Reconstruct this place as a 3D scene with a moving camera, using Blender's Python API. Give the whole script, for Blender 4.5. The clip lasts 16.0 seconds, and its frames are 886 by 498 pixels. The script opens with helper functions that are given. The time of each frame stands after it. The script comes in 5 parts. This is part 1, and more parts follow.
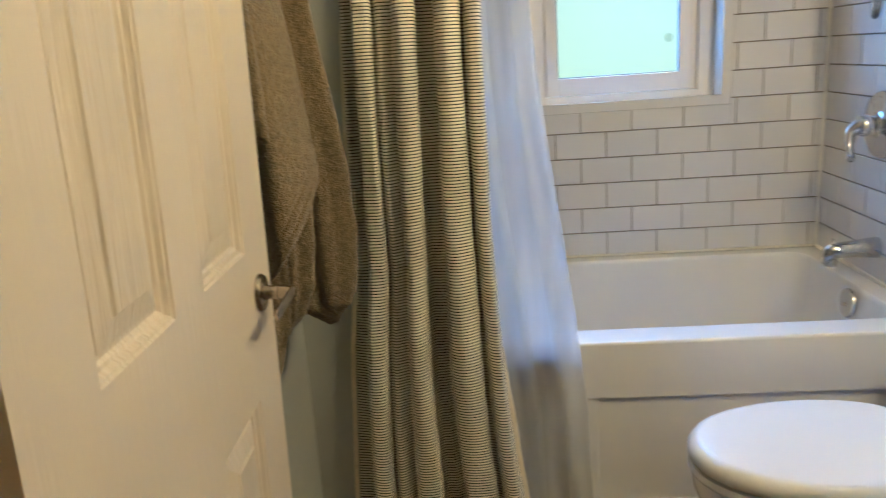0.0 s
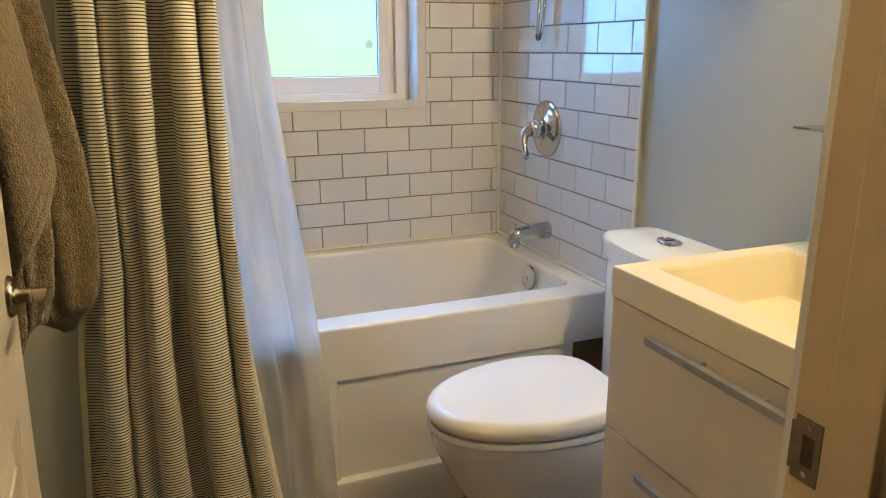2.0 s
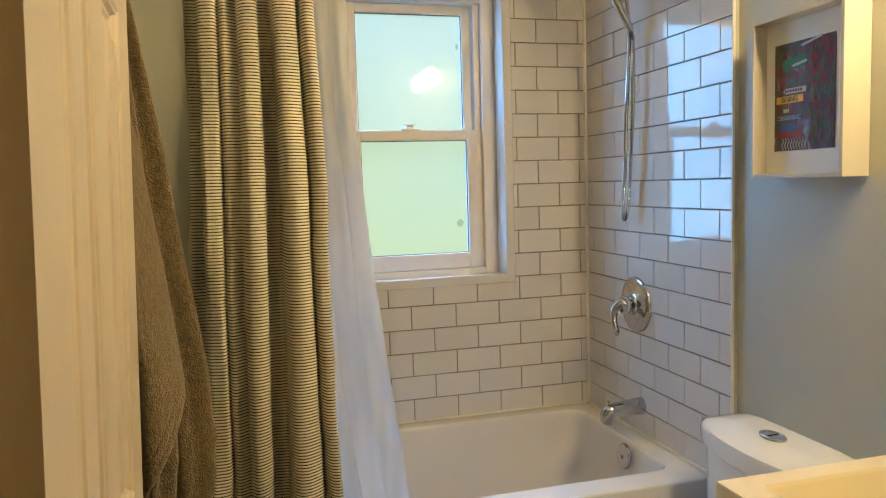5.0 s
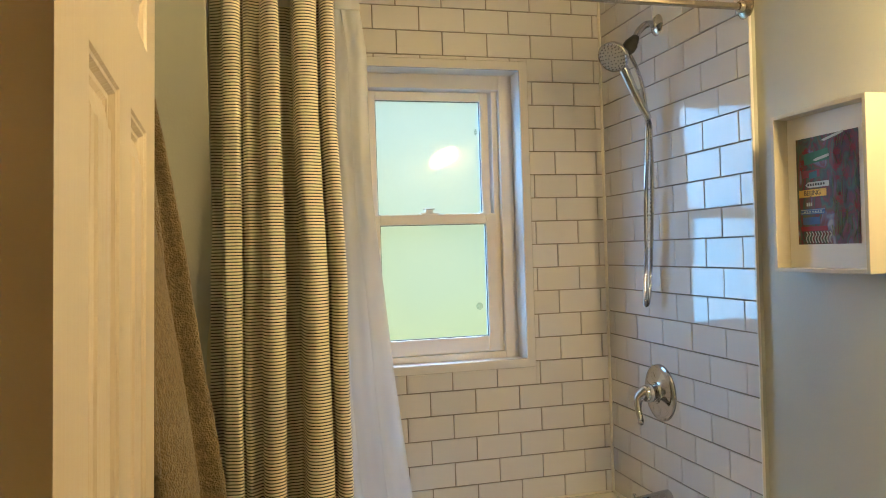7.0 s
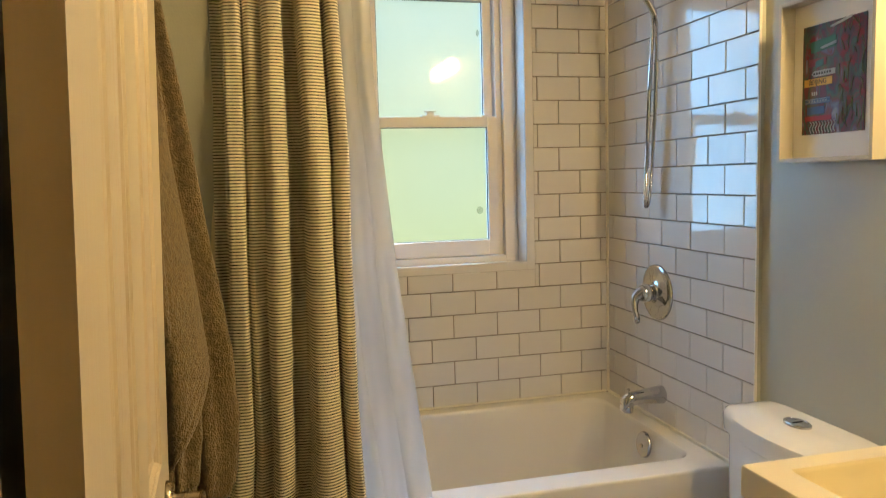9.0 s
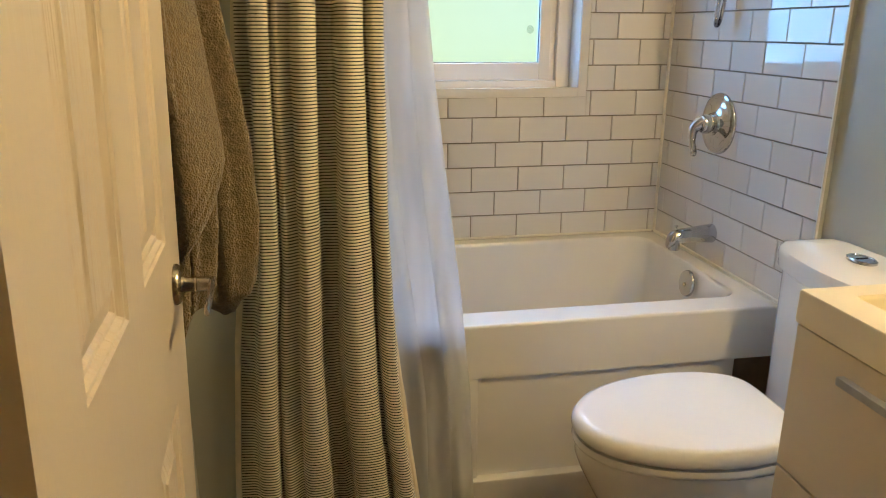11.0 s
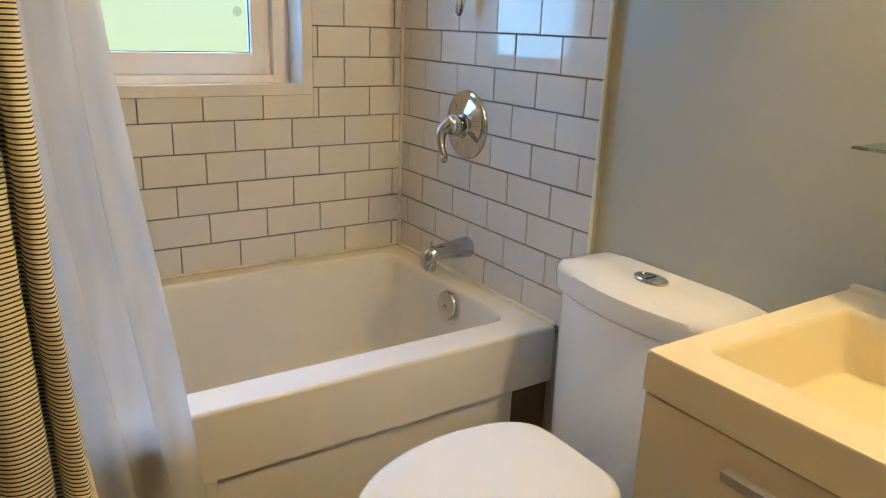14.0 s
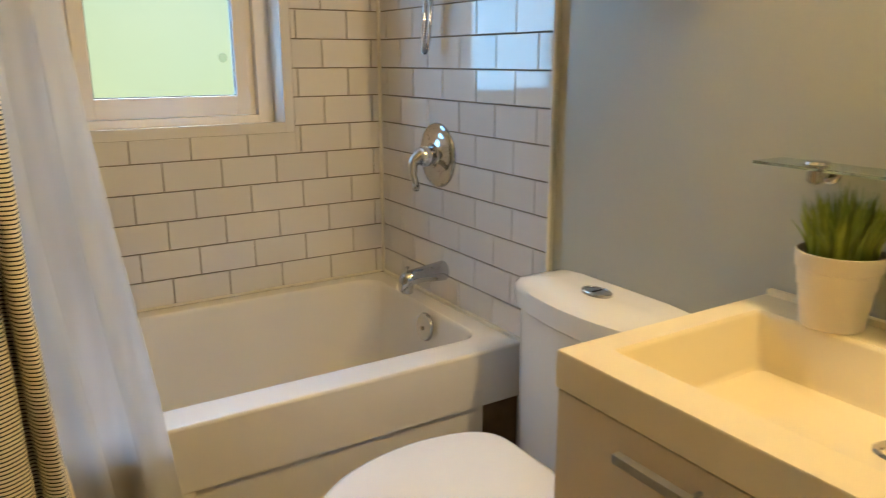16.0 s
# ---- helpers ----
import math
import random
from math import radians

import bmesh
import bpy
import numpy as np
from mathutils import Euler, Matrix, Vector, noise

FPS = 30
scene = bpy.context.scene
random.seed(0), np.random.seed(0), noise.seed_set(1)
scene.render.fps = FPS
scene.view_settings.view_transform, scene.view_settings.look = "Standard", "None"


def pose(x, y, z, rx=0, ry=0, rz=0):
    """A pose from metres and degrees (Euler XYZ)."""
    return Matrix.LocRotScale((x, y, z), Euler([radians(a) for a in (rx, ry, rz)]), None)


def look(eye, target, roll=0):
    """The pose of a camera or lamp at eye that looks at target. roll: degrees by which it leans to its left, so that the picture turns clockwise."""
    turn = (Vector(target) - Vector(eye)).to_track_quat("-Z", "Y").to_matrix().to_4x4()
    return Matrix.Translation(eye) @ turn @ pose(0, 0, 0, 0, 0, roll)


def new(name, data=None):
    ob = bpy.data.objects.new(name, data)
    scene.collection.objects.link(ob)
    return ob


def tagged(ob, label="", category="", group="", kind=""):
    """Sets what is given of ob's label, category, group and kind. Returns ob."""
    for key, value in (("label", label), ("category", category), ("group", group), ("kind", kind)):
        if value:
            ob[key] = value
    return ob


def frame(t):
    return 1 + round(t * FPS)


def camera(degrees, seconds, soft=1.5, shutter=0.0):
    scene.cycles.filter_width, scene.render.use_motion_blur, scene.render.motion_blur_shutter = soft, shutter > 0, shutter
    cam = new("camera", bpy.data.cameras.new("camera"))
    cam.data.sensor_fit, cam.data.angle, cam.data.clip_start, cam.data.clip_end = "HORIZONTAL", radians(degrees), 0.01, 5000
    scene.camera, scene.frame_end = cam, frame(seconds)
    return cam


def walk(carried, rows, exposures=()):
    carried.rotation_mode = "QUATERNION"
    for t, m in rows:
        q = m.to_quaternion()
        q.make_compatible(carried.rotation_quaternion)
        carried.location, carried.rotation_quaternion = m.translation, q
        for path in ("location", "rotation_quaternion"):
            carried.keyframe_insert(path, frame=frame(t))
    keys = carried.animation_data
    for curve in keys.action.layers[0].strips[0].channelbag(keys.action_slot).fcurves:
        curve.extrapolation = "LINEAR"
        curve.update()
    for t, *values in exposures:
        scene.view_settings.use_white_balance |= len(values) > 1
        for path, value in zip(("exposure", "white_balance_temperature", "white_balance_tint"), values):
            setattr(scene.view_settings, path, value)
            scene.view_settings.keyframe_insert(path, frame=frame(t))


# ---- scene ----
cam = camera(62.5, 16.0, soft=1.0, shutter=0.3)
PATH = [
    (0, (-0.973, -2.295, 1.192), (-1.122, -0.366, 0.685), -4.0),
    (0.5, (-1.037, -2.282, 1.189), (-0.749, -0.383, 0.633), -2.2),
    (1, (-1.081, -2.278, 1.197), (-0.561, -0.428, 0.644), -2.8),
    (1.5, (-1.121, -2.296, 1.197), (-0.427, -0.501, 0.65), -2.2),
    (2, (-1.119, -2.347, 1.19), (-0.408, -0.554, 0.66), -0.2),
    (2.5, (-1.135, -2.369, 1.203), (-0.454, -0.56, 0.687), 0.1),
    (3, (-1.144, -2.365, 1.226), (-0.498, -0.532, 0.753), -0.6),
    (3.5, (-1.147, -2.369, 1.25), (-0.53, -0.51, 0.845), -1.1),
    (4, (-1.152, -2.375, 1.274), (-0.56, -0.494, 0.941), -1.6),
    (4.5, (-1.146, -2.365, 1.311), (-0.58, -0.462, 1.068), -1.8),
    (5, (-1.15, -2.369, 1.339), (-0.627, -0.446, 1.165), -1.7),
    (5.2, (-1.154, -2.37, 1.347), (-0.645, -0.441, 1.2), -1.6),
    (7.3, (-1.151, -2.352, 1.405), (-0.666, -0.411, 1.414), -1.8),
    (7.5, (-1.157, -2.355, 1.402), (-0.67, -0.415, 1.411), -1.8),
    (8, (-1.158, -2.356, 1.4), (-0.674, -0.415, 1.39), -1.7),
    (8.5, (-1.163, -2.361, 1.352), (-0.681, -0.421, 1.282), -1.3),
    (9, (-1.163, -2.362, 1.316), (-0.682, -0.43, 1.126), -1.5),
    (9.5, (-1.161, -2.355, 1.288), (-0.686, -0.44, 0.965), -1.8),
    (9.7, (-1.161, -2.346, 1.274), (-0.687, -0.44, 0.897), -1.7),
    (11.8, (-1.076, -2.162, 1.194), (-0.792, -0.278, 0.589), 0.9),
    (12, (-1.066, -2.122, 1.206), (-0.68, -0.25, 0.616), 0.6),
    (12.5, (-1.079, -2.003, 1.197), (-0.459, -0.192, 0.618), 0.2),
    (13, (-1.065, -1.92, 1.179), (-0.258, -0.195, 0.568), 0.2),
    (13.5, (-1.059, -1.874, 1.18), (-0.096, -0.227, 0.581), 1.1),
    (14, (-1.058, -1.867, 1.193), (0.005, -0.28, 0.603), 2.1),
    (14.5, (-1.073, -1.869, 1.195), (-0.011, -0.277, 0.613), 2.3),
    (15, (-1.09, -1.88, 1.189), (-0.113, -0.23, 0.623), 1.8),
    (15.5, (-1.071, -1.925, 1.198), (-0.161, -0.226, 0.663), 0.6),
    (16, (-1.008, -2.022, 1.2), (0.016, -0.379, 0.696), -0.1),
]
LIGHTING = [(0.0, 0.26, 4550, 12), (0.5, 0.28, 4500, 12), (1.0, 0.30, 4600, 12), (2.5, 0.33, 5080, 13), (4.0, 0.05, 5080, 12), (5.0, 0.0, 5380, 12), (8.0, -0.02, 5680, 10), (9.5, 0.04, 6050, 11),
            (11.7, 0.27, 4950, 12), (12.0, 0.27, 4880, 12), (12.5, 0.34, 5350, 12), (14.5, 0.12, 5600, 12), (15.5, 0.16, 5720, 12), (16.0, 0.02, 5900, 11)]
walk(cam, [(t, look(eye, target, roll)) for t, eye, target, roll in PATH], exposures=LIGHTING)

# ---- world, sun, lights ----
world = bpy.data.worlds.new("world")
scene.world = world
world.use_nodes = True
wn = world.node_tree
sky = wn.nodes.new("ShaderNodeTexSky")
sky.sky_type = "NISHITA"
sky.sun_disc = False
sky.sun_elevation = radians(38)
sky.sun_rotation = radians(250)
wn.links.new(sky.outputs[0], wn.nodes["Background"].inputs[0])
wn.nodes["Background"].inputs[1].default_value = 0.12

SUN = bpy.data.lights.new("sun", "SUN")
SUN.energy, SUN.angle, SUN.color = 3.0, radians(0.5), (1.0, 0.95, 0.88)
sun = new("sun", SUN)
sun.matrix_world = look((-6, -2, 8), (0, 0, 0))

SKY = bpy.data.lights.new("window_daylight", "AREA")
SKY.shape, SKY.size, SKY.size_y, SKY.energy, SKY.color = "RECTANGLE", 2.6, 2.6, 118, (0.24, 0.55, 0.95)
skylamp = new("window_daylight", SKY)
skylamp.matrix_world = look((-2.05, 1.40, 2.0), (-0.56, 0.1, 1.5))
HIGH = bpy.data.lights.new("zenith_daylight", "AREA")
HIGH.shape, HIGH.size, HIGH.energy, HIGH.color = "SQUARE", 2.2, 205, (0.50, 0.68, 1.0)
highlamp = new("zenith_daylight", HIGH)
highlamp.matrix_world = look((-0.3, 1.9, 3.7), (-0.6, 0.0, 1.4))

EXPOSURE = 0.12
scene.view_settings.exposure = EXPOSURE

# ---- plan, in metres ----
ZD = 0.538            # tub deck
TH, TW = 0.0797, 0.1556   # tile pitch
XT = 0.03             # tiled face of the east wall
XE = 0.044            # painted face of the east wall
XW = -1.40            # west wall
XA = -1.49            # west end of the tub
YS = -1.935           # room face of the south wall
CEIL = 2.44
WX0, WX1, WZ0, WZ1 = -0.845, -0.277, 1.022, 2.012   # window opening


# ---- materials ----
def mat(name, color, rough=0.5, metal=0.0, spec=None, vary=0.0, vscale=6.0, bump=0.0, bscale=80.0, rvary=0.0, coat=0.0,
        detail=4.0, trans=0.0, ior=None, hue=None, bdist=0.01):
    m = bpy.data.materials.new(name)
    m.use_nodes = True
    nt = m.node_tree
    b = nt.nodes["Principled BSDF"]
    b.inputs["Base Color"].default_value = (*color, 1)
    b.inputs["Roughness"].default_value = rough
    b.inputs["Metallic"].default_value = metal
    if coat:
        b.inputs["Coat Weight"].default_value = coat
        b.inputs["Coat Roughness"].default_value = 0.04
    if trans:
        b.inputs["Transmission Weight"].default_value = trans
    if ior:
        b.inputs["IOR"].default_value = ior
    tc = nt.nodes.new("ShaderNodeTexCoord")
    if vary:
        n = nt.nodes.new("ShaderNodeTexNoise")
        n.inputs["Scale"].default_value = vscale
        n.inputs["Detail"].default_value = detail
        nt.links.new(tc.outputs["Object"], n.inputs["Vector"])
        mx = nt.nodes.new("ShaderNodeMix")
        mx.data_type = "RGBA"
        c2 = hue or tuple(c * (1 - vary) for c in color)
        mx.inputs[6].default_value = (*color, 1)
        mx.inputs[7].default_value = (*c2, 1)
        r = nt.nodes.new("ShaderNodeValToRGB")
        r.color_ramp.elements[0].position, r.color_ramp.elements[1].position = 0.35, 0.68
        nt.links.new(n.outputs[0], r.inputs[0])
        nt.links.new(r.outputs[0], mx.inputs[0])
        nt.links.new(mx.outputs[2], b.inputs["Base Color"])
    if rvary:
        n2 = nt.nodes.new("ShaderNodeTexNoise")
        n2.inputs["Scale"].default_value = vscale * 2.3 + 3
        nt.links.new(tc.outputs["Object"], n2.inputs["Vector"])
        mr = nt.nodes.new("ShaderNodeMapRange")
        mr.inputs[3].default_value, mr.inputs[4].default_value = max(rough - rvary, 0.02), rough + rvary
        nt.links.new(n2.outputs[0], mr.inputs[0])
        nt.links.new(mr.outputs[0], b.inputs["Roughness"])
    if bump:
        n3 = nt.nodes.new("ShaderNodeTexNoise")
        n3.inputs["Scale"].default_value = bscale
        n3.inputs["Detail"].default_value = 3
        nt.links.new(tc.outputs["Object"], n3.inputs["Vector"])
        bp = nt.nodes.new("ShaderNodeBump")
        bp.inputs["Strength"].default_value = bump
        bp.inputs["Distance"].default_value = bdist
        nt.links.new(n3.outputs[0], bp.inputs["Height"])
        nt.links.new(bp.outputs[0], b.inputs["Normal"])
    return m


def nodes(m):
    nt = m.node_tree
    return nt, nt.nodes["Principled BSDF"]


TILE = mat("glazed_tile", (0.74, 0.725, 0.70), 0.06, coat=0.7, bump=0.05, bscale=9, bdist=0.01, rvary=0.03)
nt, b = nodes(TILE)
oi = nt.nodes.new("ShaderNodeObjectInfo")
mr = nt.nodes.new("ShaderNodeMapRange")
mr.inputs[3].default_value, mr.inputs[4].default_value = 0.0, 1.0
nt.links.new(oi.outputs["Random"], mr.inputs[0])
mx = nt.nodes.new("ShaderNodeMix")
mx.data_type = "RGBA"
mx.inputs[6].default_value, mx.inputs[7].default_value = (0.72, 0.70, 0.685, 1), (0.67, 0.65, 0.63, 1)
nt.links.new(mr.outputs[0], mx.inputs[0])
nt.links.new(mx.outputs[2], b.inputs["Base Color"])

GROUT = mat("grout", (0.31, 0.27, 0.22), 0.9, vary=0.3, vscale=14, bump=0.3, bscale=300)
CAULK = mat("caulk", (0.80, 0.76, 0.66), 0.4, vary=0.12, vscale=20)
PAINT = mat("wall_paint", (0.465, 0.475, 0.425), 0.42, vary=0.05, vscale=3, bump=0.08, bscale=220, bdist=0.004, rvary=0.06)
CEILP = mat("ceiling_paint", (0.62, 0.61, 0.58), 0.8, vary=0.04, vscale=2, bump=0.1, bscale=200)
HALLP = mat("hall_paint", (0.36, 0.27, 0.18), 0.7, vary=0.05, vscale=3, bump=0.1, bscale=220)
# cream frame paint, yellowed so its colour carries the warm bounced light
JAMBP = mat("warm_bounce_cream_paint", (0.68, 0.545, 0.34), 0.3, vary=0.06, vscale=6, bump=0.06, bscale=120)
TRIM = mat("trim_paint", (0.80, 0.78, 0.74), 0.35, vary=0.04, vscale=5, bump=0.05, bscale=120)
VINYL = mat("window_vinyl", (0.84, 0.80, 0.75), 0.35, vary=0.04, vscale=4)
ACRYL = mat("tub_acrylic", (0.80, 0.78, 0.74), 0.16, vary=0.05, vscale=2.2, rvary=0.05, coat=0.3)
PORC = mat("porcelain", (0.82, 0.81, 0.79), 0.09, vary=0.02, vscale=3, coat=0.5)
SEAT = mat("seat_plastic", (0.82, 0.81, 0.79), 0.2, vary=0.03, vscale=3, rvary=0.05, bump=0.03, bscale=60)
LACQ = mat("vanity_lacquer", (0.73, 0.635, 0.48), 0.2, vary=0.03, vscale=3, rvary=0.04)
RESIN = mat("vanity_resin", (0.81, 0.72, 0.51), 0.3, vary=0.03, vscale=4, rvary=0.05)
CHROME = mat("chrome", (0.54, 0.54, 0.555), 0.05, 1.0, rvary=0.03)
NICKEL = mat("satin_nickel", (0.50, 0.44, 0.35), 0.24, 1.0, vary=0.1, vscale=30, rvary=0.06)
ALU = mat("brushed_aluminium", (0.55, 0.56, 0.57), 0.38, 1.0, vary=0.1, vscale=40)
RUBBER = mat("dark_plastic", (0.03, 0.03, 0.032), 0.4, vary=0.2, vscale=40)
DARK = mat("gap_dark", (0.02, 0.018, 0.015), 0.9)
WOODF = mat("floor_wood", (0.20, 0.13, 0.075), 0.35, vary=0.35, vscale=9, bump=0.1, bscale=60, rvary=0.08)
POT = mat("pot_ceramic", (0.66, 0.60, 0.50), 0.35, vary=0.05, vscale=10)
SOIL = mat("soil", (0.03, 0.022, 0.016), 0.95, vary=0.4, vscale=60, bump=0.6, bscale=120)
GRASS = mat("grass_blade", (0.10, 0.16, 0.015), 0.45, vary=0.5, vscale=25, hue=(0.25, 0.31, 0.03))
FRAMEM = mat("picture_frame_white", (0.53, 0.50, 0.43), 0.4, vary=0.04, vscale=8)
MATB = mat("mat_board", (0.82, 0.82, 0.81), 0.6, vary=0.02, vscale=8)

# frosted pane: rough transmission under a smooth inner face
PANE = mat("frosted_glass", (0.95, 0.99, 0.96), 0.5, trans=1.0, ior=1.08, coat=1.0)
nt, b = nodes(PANE)
b.inputs["Coat Roughness"].default_value = 0.02
CLEARG = mat("shelf_glass", (0.80, 0.95, 0.88), 0.02, trans=1.0, ior=1.5)

# door paint with a light pressed wood grain
DOORP = mat("door_paint", (0.85, 0.75, 0.60), 0.3, vary=0.03, vscale=4)
nt, b = nodes(DOORP)
tc = nt.nodes.new("ShaderNodeTexCoord")
mp = nt.nodes.new("ShaderNodeMapping")
mp.inputs["Scale"].default_value = (1.0, 22.0, 1.1)
w = nt.nodes.new("ShaderNodeTexNoise")
w.inputs["Scale"].default_value, w.inputs["Detail"].default_value, w.inputs["Distortion"].default_value = 5, 5, 0.6
bp = nt.nodes.new("ShaderNodeBump")
bp.inputs["Strength"].default_value, bp.inputs["Distance"].default_value = 0.22, 0.004
nt.links.new(tc.outputs["Object"], mp.inputs[0])
nt.links.new(mp.outputs[0], w.inputs["Vector"])
nt.links.new(w.outputs[0], bp.inputs["Height"])
nt.links.new(bp.outputs[0], b.inputs["Normal"])

PANELP = DOORP.copy()   # the panels carry a deeper pressed grain
PANELP.name = "door_panel_paint"
for n in PANELP.node_tree.nodes:
    if n.type == "BUMP":
        n.inputs["Strength"].default_value, n.inputs["Distance"].default_value = 0.9, 0.005

# towel: terry loops
TOWEL = mat("terry_cloth", (0.26, 0.195, 0.10), 0.95, vary=0.35, vscale=120, detail=2)
nt, b = nodes(TOWEL)
b.inputs["Sheen Weight"].default_value = 0.2
b.inputs["Sheen Roughness"].default_value = 0.5
tc = nt.nodes.new("ShaderNodeTexCoord")
v = nt.nodes.new("ShaderNodeTexVoronoi")
v.inputs["Scale"].default_value = 330
n = nt.nodes.new("ShaderNodeTexNoise")
n.inputs["Scale"].default_value = 60
ad = nt.nodes.new("ShaderNodeMath")
ad.operation = "ADD"
bp = nt.nodes.new("ShaderNodeBump")
bp.inputs["Strength"].default_value, bp.inputs["Distance"].default_value = 0.7, 0.005
nt.links.new(tc.outputs["Object"], v.inputs["Vector"])
nt.links.new(tc.outputs["Object"], n.inputs["Vector"])
nt.links.new(v.outputs["Distance"], ad.inputs[0])
nt.links.new(n.outputs[0], ad.inputs[1])
nt.links.new(ad.outputs[0], bp.inputs["Height"])
nt.links.new(bp.outputs[0], b.inputs["Normal"])

# striped fabric, the stripes run along the cloth's own length (uv)
CLOTH = mat("striped_fabric", (0.6, 0.55, 0.45), 0.85)
nt, b = nodes(CLOTH)
uv = nt.nodes.new("ShaderNodeTexCoord")
sep = nt.nodes.new("ShaderNodeSeparateXYZ")
nt.links.new(uv.outputs["UV"], sep.inputs[0])
sc = nt.nodes.new("ShaderNodeMath")
sc.operation = "DIVIDE"
sc.inputs[1].default_value = 0.0063
nt.links.new(sep.outputs["Y"], sc.inputs[0])
fr = nt.nodes.new("ShaderNodeMath")
fr.operation = "FRACT"
nt.links.new(sc.outputs[0], fr.inputs[0])
rp = nt.nodes.new("ShaderNodeValToRGB")
cr = rp.color_ramp
cr.elements[0].position, cr.elements[0].color = 0.0, (0.035, 0.034, 0.038, 1)
cr.elements[1].position, cr.elements[1].color = 0.26, (0.035, 0.034, 0.038, 1)
e = cr.elements.new(0.34)
e.color = (0.92, 0.85, 0.67, 1)
e = cr.elements.new(0.93)
e.color = (0.92, 0.85, 0.67, 1)
e = cr.elements.new(1.0)
e.color = (0.035, 0.034, 0.038, 1)
nt.links.new(fr.outputs[0], rp.inputs[0])
wv = nt.nodes.new("ShaderNodeTexNoise")
wv.inputs["Scale"].default_value = 900
nt.links.new(uv.outputs["UV"], wv.inputs["Vector"])
mx = nt.nodes.new("ShaderNodeMix")
mx.data_type, mx.blend_type = "RGBA", "MULTIPLY"
mx.inputs[0].default_value = 0.06
nt.links.new(rp.outputs[0], mx.inputs[6])
nt.links.new(wv.outputs[0], mx.inputs[7])
nt.links.new(mx.outputs[2], b.inputs["Base Color"])
bp = nt.nodes.new("ShaderNodeBump")
bp.inputs["Strength"].default_value, bp.inputs["Distance"].default_value = 0.3, 0.001
nt.links.new(rp.outputs[0], bp.inputs["Height"])
nt.links.new(bp.outputs[0], b.inputs["Normal"])
tl = nt.nodes.new("ShaderNodeBsdfTranslucent")
nt.links.new(mx.outputs[2], tl.inputs[0])
ms = nt.nodes.new("ShaderNodeMixShader")
ms.inputs[0].default_value = 0.08
nt.links.new(b.outputs[0], ms.inputs[1])
nt.links.new(tl.outputs[0], ms.inputs[2])
nt.links.new(ms.outputs[0], nt.nodes["Material Output"].inputs[0])

# clear-frosted vinyl liner
LINER = bpy.data.materials.new("liner_vinyl")
LINER.use_nodes = True
nt = LINER.node_tree
nt.nodes.clear()
out = nt.nodes.new("ShaderNodeOutputMaterial")
tr = nt.nodes.new("ShaderNodeBsdfTransparent")
tr.inputs[0].default_value = (0.94, 0.96, 0.97, 1)
tl = nt.nodes.new("ShaderNodeBsdfTranslucent")
tl.inputs[0].default_value = (0.93, 0.93, 0.93, 1)
df = nt.nodes.new("ShaderNodeBsdfPrincipled")
df.inputs["Base Color"].default_value, df.inputs["Roughness"].default_value = (0.88, 0.88, 0.88, 1), 0.16
m1, m2 = nt.nodes.new("ShaderNodeMixShader"), nt.nodes.new("ShaderNodeMixShader")
m1.inputs[0].default_value = 0.40
nt.links.new(tl.outputs[0], m1.inputs[1])
nt.links.new(df.outputs[0], m1.inputs[2])
tc = nt.nodes.new("ShaderNodeTexCoord")
mp = nt.nodes.new("ShaderNodeMapping")
mp.inputs["Scale"].default_value = (7, 7, 0.8)
nn = nt.nodes.new("ShaderNodeTexNoise")
nn.inputs["Scale"].default_value = 1.6
mr = nt.nodes.new("ShaderNodeMapRange")
mr.inputs[1].default_value, mr.inputs[2].default_value = 0.35, 0.65
mr.inputs[3].default_value, mr.inputs[4].default_value = 0.44, 0.72
nt.links.new(tc.outputs["Object"], mp.inputs[0])
nt.links.new(mp.outputs[0], nn.inputs["Vector"])
nt.links.new(nn.outputs[0], mr.inputs[0])
nt.links.new(mr.outputs[0], m2.inputs[0])
nt.links.new(tr.outputs[0], m2.inputs[1])
nt.links.new(m1.outputs[0], m2.inputs[2])
nt.links.new(m2.outputs[0], out.inputs[0])


def glow(name, color, strength):
    m = bpy.data.materials.new(name)
    m.use_nodes = True
    t = m.node_tree
    t.nodes.clear()
    o = t.nodes.new("ShaderNodeOutputMaterial")
    e = t.nodes.new("ShaderNodeEmission")
    e.inputs[0].default_value, e.inputs[1].default_value = (*color, 1), strength
    t.links.new(e.outputs[0], o.inputs[0])
    return m


GLOBE = glow("lit_globe", (1.0, 0.655, 0.245), 180)

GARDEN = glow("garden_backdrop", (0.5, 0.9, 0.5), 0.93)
nt = GARDEN.node_tree
em = [x for x in nt.nodes if x.type == "EMISSION"][0]
tc = nt.nodes.new("ShaderNodeTexCoord")
sp = nt.nodes.new("ShaderNodeSeparateXYZ")
nt.links.new(tc.outputs["Object"], sp.inputs[0])
nz = nt.nodes.new("ShaderNodeTexNoise")
nz.inputs["Scale"].default_value = 1.3
nt.links.new(tc.outputs["Object"], nz.inputs["Vector"])
ad = nt.nodes.new("ShaderNodeMath")
ad.operation = "MULTIPLY_ADD"
ad.inputs[1].default_value, ad.inputs[2].default_value = 0.9, 0.0
nt.links.new(nz.outputs[0], ad.inputs[0])
ad2 = nt.nodes.new("ShaderNodeMath")
ad2.operation = "ADD"
nt.links.new(ad.outputs[0], ad2.inputs[0])
nt.links.new(sp.outputs["Z"], ad2.inputs[1])
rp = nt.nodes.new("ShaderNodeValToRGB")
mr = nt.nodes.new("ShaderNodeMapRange")
